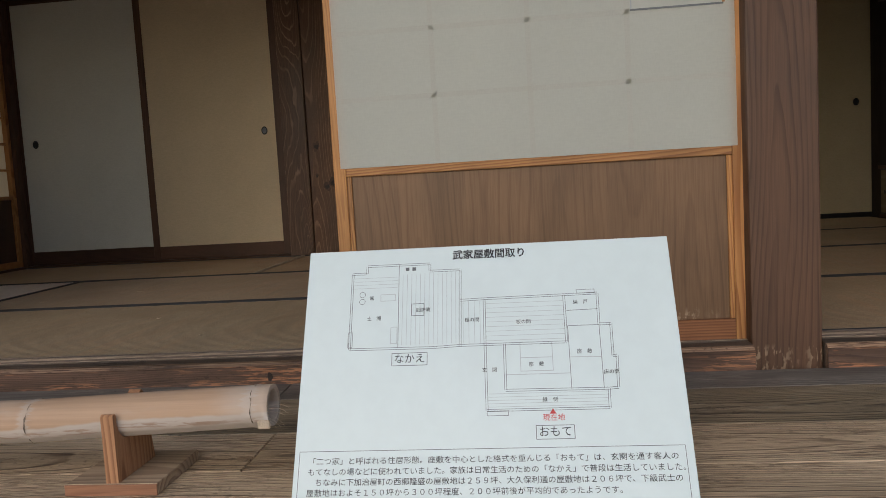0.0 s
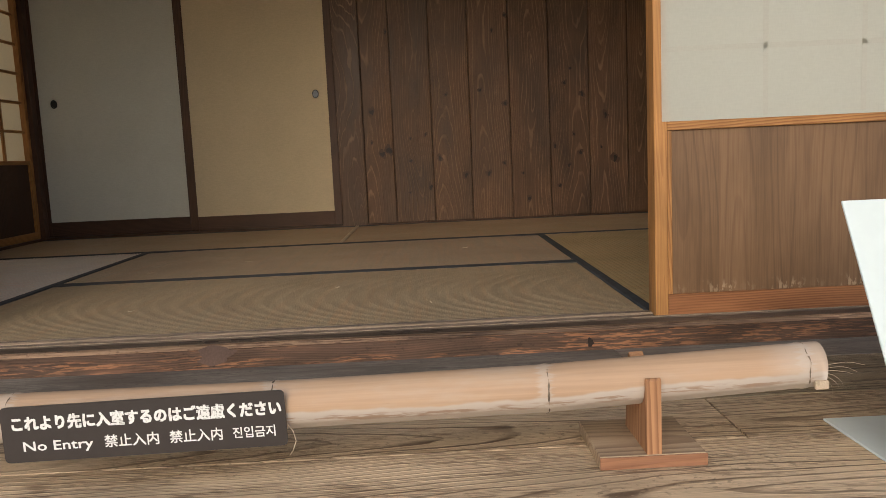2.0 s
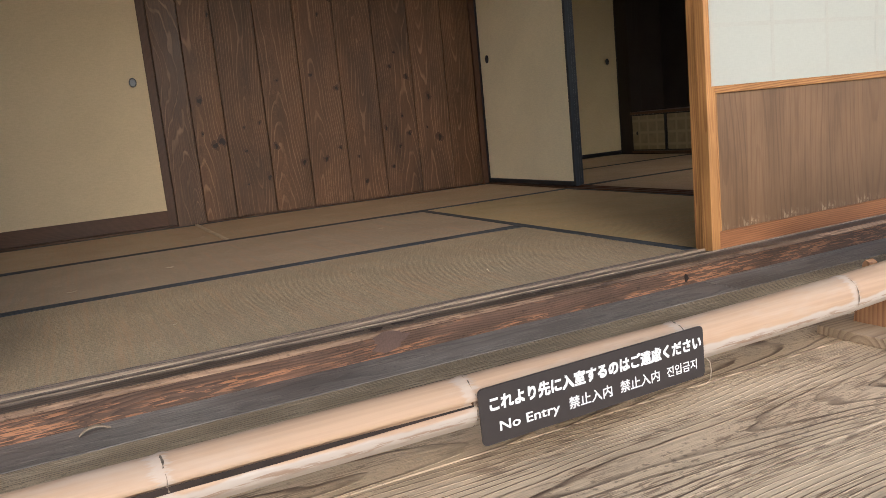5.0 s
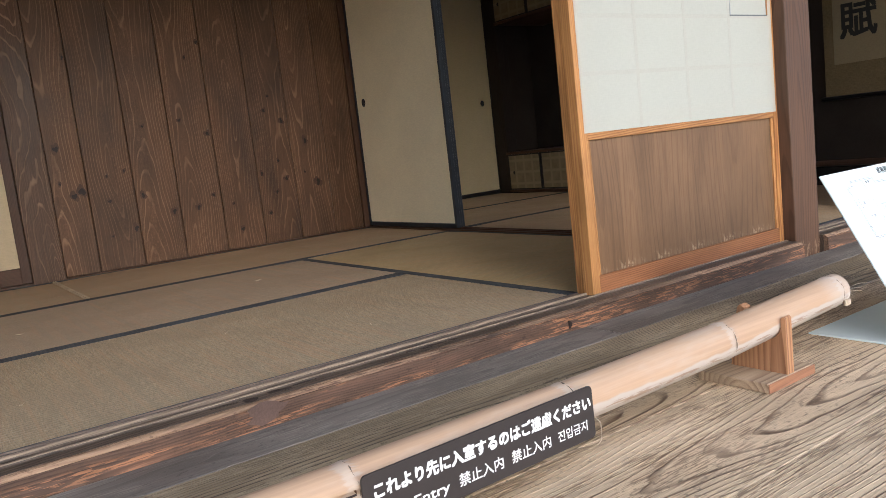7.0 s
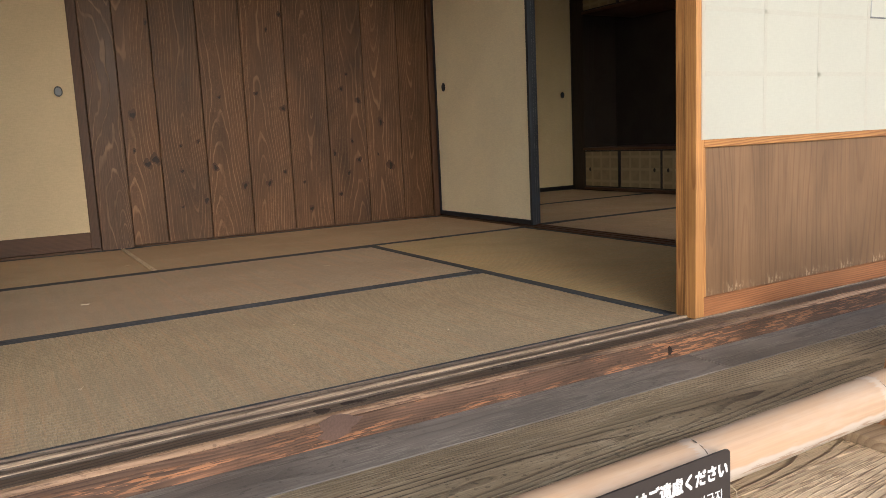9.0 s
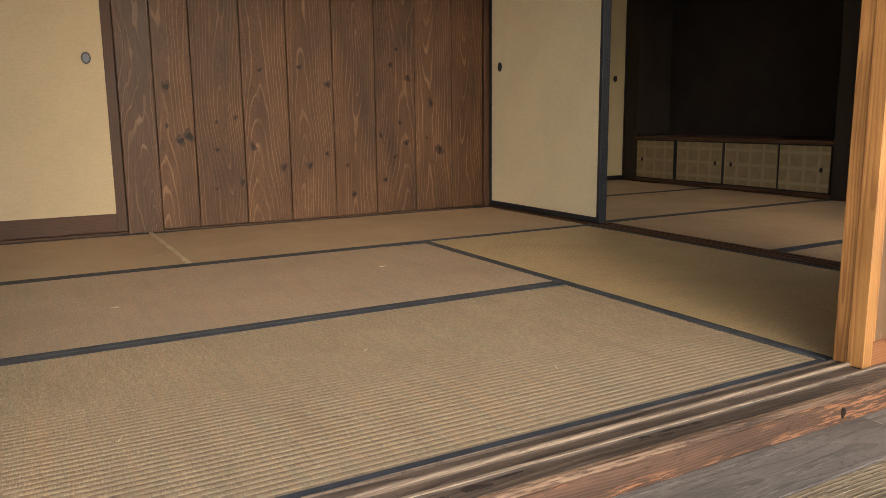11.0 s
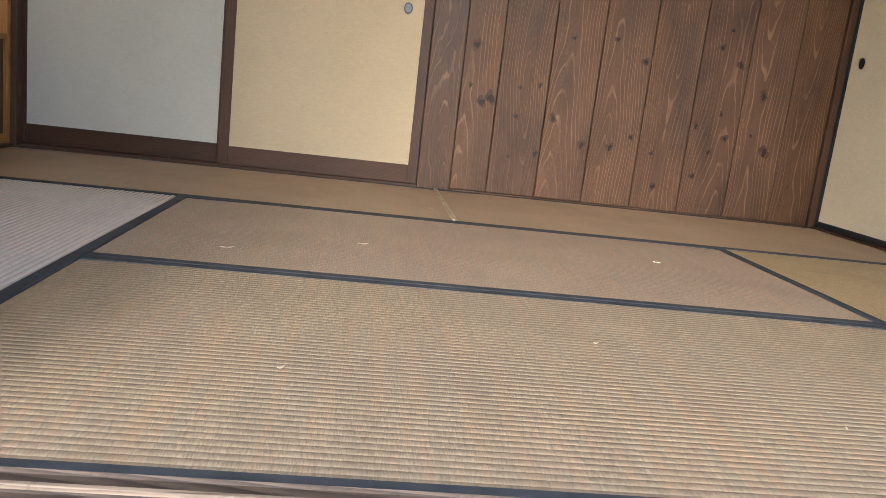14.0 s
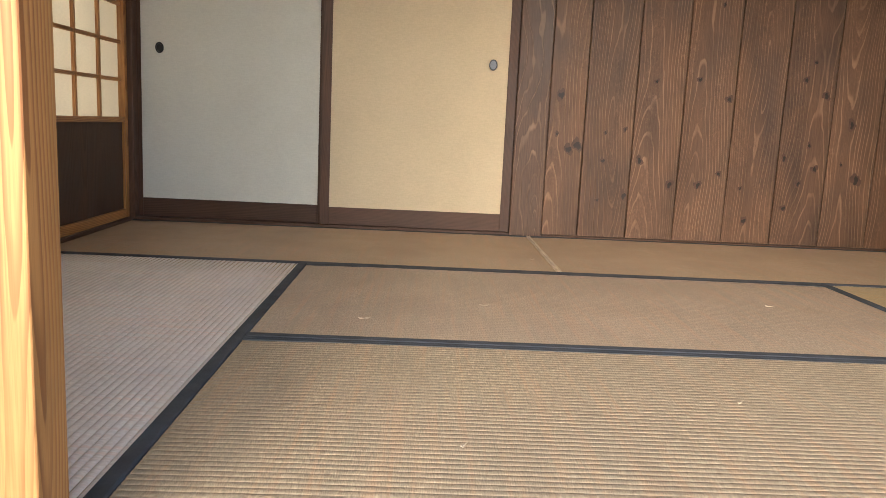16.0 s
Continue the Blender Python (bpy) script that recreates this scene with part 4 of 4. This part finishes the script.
for k, (a, b2) in enumerate(((3.600, 4.600), (2.695, 3.640), (1.800, 2.735))):
    screen("y", WX - 0.034 - 0.034 * (k % 2), a, b2, -1, "closed paper screen with lattice and dark skirt board", GW, 4, "skirt_in", z0=0.653, rail=1.101, foot=0.042, row=0.170)

# ---------------------------------------------------------------- far room: cabinets, alcove and scroll
setting("alcove_floor", box(RX + 0.075, 3.06, 1.775, 3.585, 0.58, 0.735, 0.002), M["dark_y"], "dark board floor of the alcove", "floor")
setting("trim_alcove_edge", box(RX - 0.005, RX + 0.075, 1.775, 3.585, 0.58, 0.742, 0.003), M["lacquer"], "black lacquered alcove edge", "trim")
setting("wall_alcove_side", box(2.575, 3.06, 3.620, 3.670, 0.58, 2.9, 0), M["clay"], "clay wall between the alcoves, coloured dark for shade", "wall")


def low_cabinet(z0, z1, label):
    c = thing("alcove_cabinet", (RX + 0.2, 4.565, z0), label, "cabinet", "small cabinets of the alcove")
    part("top", box(RX - 0.012, 3.06, 3.706, 5.428, z1 - 0.022, z1), M["dark_y"], c)
    part("bottom", box(RX - 0.006, 3.06, 3.706, 5.428, z0, z0 + 0.02), M["dark_y"], c)
    part("back", box(3.03, 3.055, 3.71, 5.425, z0 + 0.02, z1 - 0.022), M["dark_y"], c)
    ys = [3.715, 4.100, 4.560, 5.008, 5.422]
    for i, (a, b2) in enumerate(zip(ys, ys[1:])):
        off = 0.014 * (i in (1, 2))
        f = part("door", box(RX + off, RX + off + 0.014, a, b2, z0 + 0.022, z1 - 0.024, 0.001), M["lacquer"], c, "black framed small sliding door")
        part("door_paper", box(RX + off - 0.002, RX + off + 0.001, a + 0.012, b2 - 0.012, z0 + 0.032, z1 - 0.034, 0.0006), M["gilt"], f, "gilt paper")
        y = a + 0.07 if i % 2 == 0 else b2 - 0.07
        part("finger_pull", disc((RX + off - 0.0021, y, (z0 + z1) / 2 - 0.005), "x", 0.011, 0.016, -0.003, 16), M["lacquer"], f)
    return c


low_cabinet(0.644, 0.998, "low row of gilt-papered sliding cabinet doors")
low_cabinet(2.100, 2.440, "high row of small papered cabinet doors")
scroll = thing("hanging_scroll", (3.055, 2.52, 1.13), "hanging paper scroll with one brushed character", "scroll")
part("mount", box(3.046, 3.056, 2.20, 2.845, 1.148, 2.55, 0.001), M["scroll_cloth"], scroll, "brown cloth mount")
part("sheet", box(3.043, 3.0465, 2.265, 2.780, 1.345, 2.35, 0.0005), M["scroll"], scroll, "dark cream paper")
part("roller", prism([(3.045 + 0.013 * math.cos(a * 0.7854), 1.135 + 0.013 * math.sin(a * 0.7854)) for a in range(8)], 2.175, 2.87, "y"), M["lacquer"], scroll)
turn = Matrix(((0, 0, -1, 3.0425), (-1, 0, 0, 2.745), (0, 1, 0, 1.585), (0, 0, 0, 1)))
lettering("賦", 0.235, turn, M["ink"], scroll, "brushed_character", bold=0.010)

# ---------------------------------------------------------------- bamboo barrier
AX = [(-2.62, 0.695), (-2.35, 0.6955), (-1.95, 0.696), (-1.555, 0.694), (-1.182, 0.6935), (-0.785, 0.698), (-0.400, 0.714)]


def axis_z(x):
    for (a, p), (b, q) in zip(AX, AX[1:]):
        if x <= b:
            return p + (q - p) * max(0.0, (x - a) / (b - a))
    return AX[-1][1] + 0.04 * (x - AX[-1][0])


PY = 1.004
NODES = (-2.35, -1.958, -1.562, -1.182, -0.785, -0.406)


def bamboo_tube():
    """Hollow pole with swollen nodes, a flat-worn underside and a long split."""
    bm = bmesh.new()
    xs = sorted(set([-2.60 + 0.03 * i for i in range(77)] + [n + d for n in NODES for d in (-0.014, -0.006, -0.002, 0.002, 0.007, 0.016)] + [-0.380]))
    xs = [x for x in xs if x <= -0.380]
    n = 40
    outer, innr = [], []
    for x in xs:
        r = 0.0352 - 0.002 * max(0.0, (x + 0.78) / 0.42)
        for nd in NODES:
            d = abs(x - nd)
            r += 0.0011 * math.exp(-(d / 0.006) ** 2) - 0.0007 * math.exp(-((d - 0.010) / 0.004) ** 2)
        o, q = [], []
        for i in range(n):
            a = 2 * math.pi * i / n
            k = r * (1 + 0.012 * noise.noise(Vector((x * 4, math.cos(a), math.sin(a)))))
            if x < -1.555 and abs(a - math.radians(171)) < 0.08:
                k -= 0.018
            if abs(a - math.radians(232)) < 0.16:
                k -= 0.0016
            cy, cz = math.cos(a) * k, max(math.sin(a) * k, -0.033)
            o.append(bm.verts.new((x, PY + cy, axis_z(x) + cz)))
            q.append(bm.verts.new((x, PY + cy * 0.78, axis_z(x) + cz * 0.78)))
        outer.append(o), innr.append(q)
    for rows2, flip in ((outer, False), (innr, True)):
        for r0, r1 in zip(rows2, rows2[1:]):
            for i in range(n):
                f = (r0[i], r0[(i + 1) % n], r1[(i + 1) % n], r1[i])
                bm.faces.new(f[::-1] if flip else f)
    for e, flip in ((0, False), (-1, True)):
        for i in range(n):
            f = (outer[e][i], outer[e][(i + 1) % n], innr[e][(i + 1) % n], innr[e][i])
            bm.faces.new(f[::-1] if flip else f)
    bmesh.ops.recalc_face_normals(bm, faces=bm.faces)
    return bm


pole = thing("bamboo_pole", (-1.46, PY, 0.68), "long dried bamboo pole lying in wooden stands", "pole")
part("culm", bamboo_tube(), M["bamboo"], pole, smooth=True)
for nd in NODES:
    bm = bmesh.new()
    bmesh.ops.create_circle(bm, cap_ends=True, segments=24, radius=0.0275, matrix=Matrix.Translation((nd, PY, axis_z(nd))) @ Matrix.Rotation(radians(90), 4, "Y"))
    part("partition", bm, M["hollow_end"], pole, "brown inner wall of the pole")
for nd in NODES:
    bm = bmesh.new()
    ring = []
    rnd = random.Random(int(nd * -1000))
    for i in range(41):
        a = math.radians(60 + 220 * i / 40)
        w = 0.0002 + 0.0014 * abs(noise.noise(Vector((nd * 7, i * 0.35, 2.0)))) * 2
        off = 0.003 * noise.noise(Vector((nd * 3, i * 0.2, 5.0)))
        rr = 0.0352 - 0.002 * max(0.0, (nd + 0.78) / 0.42) + 0.0016
        y, z = PY + math.cos(a) * rr, axis_z(nd) + max(math.sin(a) * rr, -0.0335)
        ring.append((bm.verts.new((nd + off - w, y, z)), bm.verts.new((nd + off + w, y, z))))
    for i, (p, q) in enumerate(zip(ring, ring[1:])):
        if noise.noise(Vector((nd * 11, i * 0.45, 8.0))) > -0.08:
            bm.faces.new((p[0], p[1], q[1], q[0]))
    part("node_scar", bm, M["scar"], pole, "dark scar round the node")
# Dark strip over the groove, painting the shade inside the split.
bm = bmesh.new()
edge = []
for i in range(36):
    x = -1.566 - 0.0295 * i
    h = 0.0012 + 0.0026 * min(1.0, i / 9) + 0.0006 * noise.noise(Vector((x * 9, 0.3, 0.7)))
    z = axis_z(x) + 0.0052 + 0.0012 * noise.noise(Vector((x * 4, 1.3, 0.2)))
    edge.append((bm.verts.new((x, PY - 0.0350, z - h)), bm.verts.new((x, PY - 0.0348, z + h))))
for p, q in zip(edge, edge[1:]):
    bm.faces.new((p[0], p[1], q[1], q[0]))
part("split", bm, M["knot"], pole, "dark strip painted for the shade in the long split")
part("splinter", box(-0.398, -0.377, PY - 0.033, PY - 0.026, axis_z(-0.38) - 0.030, axis_z(-0.38) - 0.016, 0.003, 2), M["bamboo_cut"], pole, "splintered end of the rim")
for k in range(6):
    rnd = random.Random(40 + k)
    p = Vector((-0.382, PY - 0.030, axis_z(-0.38) - 0.014 + 0.004 * k))
    d = Vector((0.004 + 0.001 * k, -0.0008 * (k - 2), 0.0012 * (k - 3)))
    bm = bmesh.new()
    last = None
    for i in range(7):
        tri = [bm.verts.new(p + Vector((0.0, 0.00028 * math.cos(a), 0.00028 * math.sin(a)))) for a in (0.0, 2.1, 4.2)]
        if last:
            for q in range(3):
                bm.faces.new((last[q], last[(q + 1) % 3], tri[(q + 1) % 3], tri[q]))
        last = tri
        p = p + d
        d = d + Vector((-0.0006, rnd.uniform(-0.0008, 0.0008), rnd.uniform(-0.0012, 0.0004)))
    part("stray_fibre", bm, M["bamboo_cut"], pole, "thin stray fibre at the cut end")


def stand(x):
    """Base board with an upright cradle board notched for the pole."""
    s = thing("pole_stand", (x, 1.031, DECK), "small cedar stand with a notched upright board", "stand", "stands of the bamboo pole")
    part("base", box(x - 0.079, x + 0.076, 0.955, 1.109, DECK, DECK + 0.019, 0.0015), M["stand_base"], s, "grey-brown base board")
    part("base_edge", box(x - 0.079, x + 0.076, 0.9525, 0.9547, DECK + 0.0005, DECK + 0.0185, 0.0004), M["stand_edge"], s, "sawn orange edge")
    z0, zc = DECK + 0.019, axis_z(x)
    prof = [(0.957, z0), (0.957, z0 + 0.108), (0.960, z0 + 0.111), (0.9635, z0 + 0.111), (0.9665, z0 + 0.107)]
    for k in range(9):
        a = math.radians(188 + 164 * k / 8)
        prof.append((PY + 0.0375 * math.cos(a), zc + 0.0352 * math.sin(a)))
    prof += [(1.0425, z0 + 0.122), (1.052, z0 + 0.127), (1.058, z0 + 0.121), (1.079, z0)]
    part("cradle", prism(prof, x - 0.010, x + 0.011), M["stand"], s)
    return s


stand(-0.638)
stand(-2.28)

# ---------------------------------------------------------------- notice plate hung on the pole
plate = thing("no_entry_sign", (-1.361, 0.959, 0.644), "dark brown plate with white no entry lettering", "sign")
SW, SH = 0.400, 0.081
lean = Matrix.Translation((-1.561, 0.9625, 0.6410)) @ Matrix.Rotation(radians(-0.9), 4, "Y") @ Matrix.Rotation(radians(90), 4, "X")
bm = bmesh.new()
bmesh.ops.create_cube(bm, size=1.0)
for v in bm.verts:
    v.co = Vector(((v.co.x + 0.5) * SW, (v.co.y + 0.5) * SH, v.co.z * 0.003))
bmesh.ops.bevel(bm, geom=[e for e in bm.edges if abs(e.verts[0].co.z - e.verts[1].co.z) > 0.001], offset=0.007, segments=4, affect="EDGES", profile=0.5)
bm.transform(lean)
part("plate", bm, M["sign"], plate)


def on_plate(u, v):
    return lean @ Matrix.Translation((u * 0.957, v * 0.93, 0.0018)) @ Matrix.Diagonal((0.957, 0.93, 1, 1))


lettering("これより先に入室するのはご遠慮ください", 0.0235, on_plate(0.012, 0.058), M["letter_white"], plate, width=0.397, bold=0.0020)
lettering("No Entry", 0.021, on_plate(0.027, 0.0235), M["letter_white"], plate, width=0.103, bold=0.0006)
lettering("禁止入内", 0.021, on_plate(0.148, 0.0235), M["letter_white"], plate, width=0.080, bold=0.0006)
lettering("禁止入内", 0.021, on_plate(0.244, 0.0235), M["letter_white"], plate, width=0.078, bold=0.0006)
lettering("진입금지", 0.019, on_plate(0.337, 0.0235), M["letter_white"], plate, width=0.063, bold=0.0006)
bm = bmesh.new()
loop = [(-1.160, 0.963, 0.678), (-1.152, 0.959, 0.668), (-1.149, 0.960, 0.653), (-1.154, 0.957, 0.640), (-1.159, 0.961, 0.633)]
for a, b2 in zip(loop, loop[1:]):
    d = Vector(b2) - Vector(a)
    bmesh.ops.create_cone(bm, segments=6, radius1=0.0006, radius2=0.0006, depth=d.length, matrix=Matrix.Translation((Vector(a) + Vector(b2)) / 2) @ d.to_track_quat("Z", "Y").to_matrix().to_4x4())
part("wire", bm, M["bamboo_cut"], plate, "thin tying wire")

# ---------------------------------------------------------------- floor plan board
BX, BW, BH = -0.317, 0.588, 0.427
info = thing("information_board", (BX + BW / 2, 0.985, DECK), "white bent board with floor plan and text", "sign")
tilt = math.atan2(0.361, 0.202)
face = Matrix.Translation((BX, 0.857, DECK + 0.002)) @ Matrix.Rotation(tilt, 4, "X") @ Matrix.Scale(0.969, 4)
bm = bmesh.new()
bmesh.ops.create_cube(bm, size=1.0)
for v in bm.verts:
    v.co = Vector(((v.co.x + 0.5) * BW, (v.co.y + 0.5) * BH, (v.co.z - 0.5) * 0.004))
bmesh.ops.bevel(bm, geom=bm.edges, offset=0.0008, segments=1, affect="EDGES")
bm.transform(face)
part("panel", bm, M["board"], info)
part("foot", box(BX, BX + BW * 0.969, 0.861, 1.104, DECK, DECK + 0.004, 0.0008), M["board"], info)


def on_board(u, v, lift=0.0006):
    return face @ Matrix.Translation((u, v, lift))


def ink_bar(u0, v0, u1, v1, w, mat, name="plan_line"):
    """A straight printed line."""
    a, b2 = Vector((u0, v0, 0)), Vector((u1, v1, 0))
    d = (b2 - a).normalized()
    s = Vector((-d.y, d.x, 0)) * w / 2
    bm = bmesh.new()
    bm.faces.new([bm.verts.new(p) for p in (a - s, b2 - s, b2 + s, a + s)])
    bm.transform(on_board(0, 0, 0.0004 if w < 0.001 else 0.0005))
    return part(name, bm, M[mat], info)


def ink_path(points, w=0.0012, mat="ink_line", close=False, double=True):
    pts = points + points[:1] if close else points
    for (a, b2), (c, d) in zip(pts, pts[1:]):
        if double and w > 0.001:
            dx, dy = c - a, d - b2
            k = 0.0016 / max(1e-6, math.hypot(dx, dy))
            ink_bar(a - dy * k, b2 + dx * k, c - dy * k, d + dx * k, 0.0007, mat)
            ink_bar(a + dy * k, b2 - dx * k, c + dy * k, d - dx * k, 0.0007, mat)
        else:
            ink_bar(a, b2, c, d, w, mat)


lettering("武家屋敷間取り", 0.0175, on_board(0.241, 0.409), M["ink"], info, "title", width=0.117, bold=0.0006)
ink_path([(0.076, 0.255), (0.076, 0.384), (0.100, 0.384), (0.100, 0.397), (0.204, 0.397), (0.204, 0.384), (0.254, 0.384), (0.253, 0.256), (0.210, 0.254)])
ink_path([(0.210, 0.254), (0.076, 0.255)])
ink_path([(0.253, 0.331), (0.292, 0.332), (0.470, 0.334), (0.469, 0.283), (0.487, 0.283), (0.486, 0.232), (0.492, 0.232), (0.490, 0.183), (0.476, 0.182), (0.475, 0.153), (0.293, 0.153), (0.292, 0.256), (0.253, 0.256)])
ink_path([(0.292, 0.332), (0.292, 0.256), (0.418, 0.256), (0.418, 0.333)])
ink_path([(0.322, 0.256), (0.322, 0.183), (0.476, 0.182)])
ink_path([(0.421, 0.182), (0.421, 0.282), (0.469, 0.282)], 0.0008)
ink_path([(0.469, 0.282), (0.469, 0.183)], 0.0008)
ink_path([(0.421, 0.307), (0.469, 0.308)], 0.0008)
ink_path([(0.421, 0.232), (0.469, 0.231)], 0.0008, "ink_pale")
ink_path([(0.346, 0.256), (0.346, 0.212), (0.395, 0.212), (0.395, 0.256)], 0.0008, "ink_pale")
ink_path([(0.346, 0.233), (0.395, 0.233)], 0.0008, "ink_pale")
ink_path([(0.322, 0.207), (0.421, 0.207)], 0.0008, "ink_pale")
ink_path([(0.153, 0.397), (0.154, 0.255)], 0.0008)
ink_path([(0.175, 0.328), (0.195, 0.328), (0.195, 0.308), (0.175, 0.308)], 0.0009, "ink_line", True)
ink_path([(0.124, 0.346), (0.148, 0.346), (0.148, 0.335), (0.124, 0.335)], 0.0007, "ink_pale", True)
ink_path([(0.142, 0.290), (0.152, 0.290), (0.152, 0.263), (0.142, 0.263)], 0.0007, "ink_pale", True)
ink_path([(0.073, 0.283), (0.073, 0.258), (0.080, 0.258), (0.080, 0.283)], 0.0007, "ink_line", True)
ink_path([(0.438, 0.341), (0.466, 0.341), (0.466, 0.335), (0.438, 0.335)], 0.0007, "ink_line", True)
ink_path([(0.293, 0.152), (0.325, 0.152), (0.325, 0.145), (0.293, 0.145)], 0.0007, "ink_line", True)
for v in (0.347, 0.335):
    ink_path([(0.0935 + 0.0048 * math.cos(k * math.pi / 5), v + 0.0048 * math.sin(k * math.pi / 5)) for k in range(10)], 0.0007, "ink_line", True)
for k in range(13):
    u = 0.160 + 0.0072 * k
    ink_bar(u, 0.260, u, 0.380, 0.0005, "ink_pale")
for k in range(9):
    ink_bar(0.294, 0.262 + 0.0077 * k, 0.416, 0.262 + 0.0077 * k, 0.0005, "ink_pale")
for k in range(5):
    ink_bar(0.295, 0.158 + 0.005 * k, 0.474, 0.158 + 0.005 * k, 0.0005, "ink_pale")
for k in range(4):
    ink_bar(0.079, 0.358 + 0.006 * k, 0.152, 0.358 + 0.006 * k, 0.0005, "ink_pale")
for k in range(4):
    ink_bar(0.258 + 0.009 * k, 0.259, 0.258 + 0.009 * k, 0.329, 0.0005, "ink_pale")
for u, v, s in ((0.172, 0.389, "床棚"), (0.109, 0.340, "竈"), (0.114, 0.305, "土　間"), (0.194, 0.317, "囲炉裏"), (0.272, 0.297, "樋の間"), (0.353, 0.291, "板の間"), (0.443, 0.320, "納　戸"),
                (0.444, 0.240, "座　敷"), (0.370, 0.222, "座　敷"), (0.298, 0.215, "玄　関"), (0.482, 0.207, "床の間"), (0.388, 0.167, "縁　側")):
    if s in ("床棚",):
        for du in (-0.008, 0.003):
            ink_bar(u + du, v, u + du + 0.006, v, 0.006, "ink_line", "printed_mark")
    else:
        lettering(s, 0.0078, on_board(u, v), M["ink"], info, "caption", "CENTER")
for u, v, s in ((0.173, 0.2365, "なかえ"), (0.393, 0.119, "おもて")):
    ink_path([(u - 0.028, v - 0.010), (u + 0.028, v - 0.010), (u + 0.028, v + 0.010), (u - 0.028, v + 0.010)], 0.0009, "ink_line", True)
    lettering(s, 0.0165, on_board(u, v), M["ink"], info, "caption", "CENTER")
lettering("現在地", 0.0110, on_board(0.392, 0.140), M["ink_red"], info, "caption", "CENTER", label="red printed words")
bm = bmesh.new()
bm.faces.new([bm.verts.new(p) for p in ((0.386, 0.146, 0), (0.396, 0.146, 0), (0.391, 0.154, 0))])
bm.transform(on_board(0, 0, 0.0007))
part("arrow", bm, M["ink_red"], info, "red triangle")
ink_path([(0.008, 0.008), (0.576, 0.008), (0.576, 0.097), (0.008, 0.097)], 0.0008, "ink_line", True)
TEXT = ((0.022, 0.0815, 0.535, "「二つ家」と呼ばれる住居形態。座敷を中心とした格式を重んじる「おもて」は、玄関を通す客人の"),
        (0.022, 0.0660, 0.550, "もてなしの場などに使われていました。家族は日常生活のための「なかえ」で普段は生活していました。"),
        (0.034, 0.0510, 0.532, "ちなみに下加治屋町の西郷隆盛の屋敷地は２５９坪、大久保利通の屋敷地は２０６坪で、下級武士の"),
        (0.022, 0.0360, 0.460, "屋敷地はおよそ１５０坪から３００坪程度、２００坪前後が平均的であったようです。"))
for u, v, w, s in TEXT:
    lettering(s, 0.0112, on_board(u, v), M["ink"], info, "text_line", width=w)
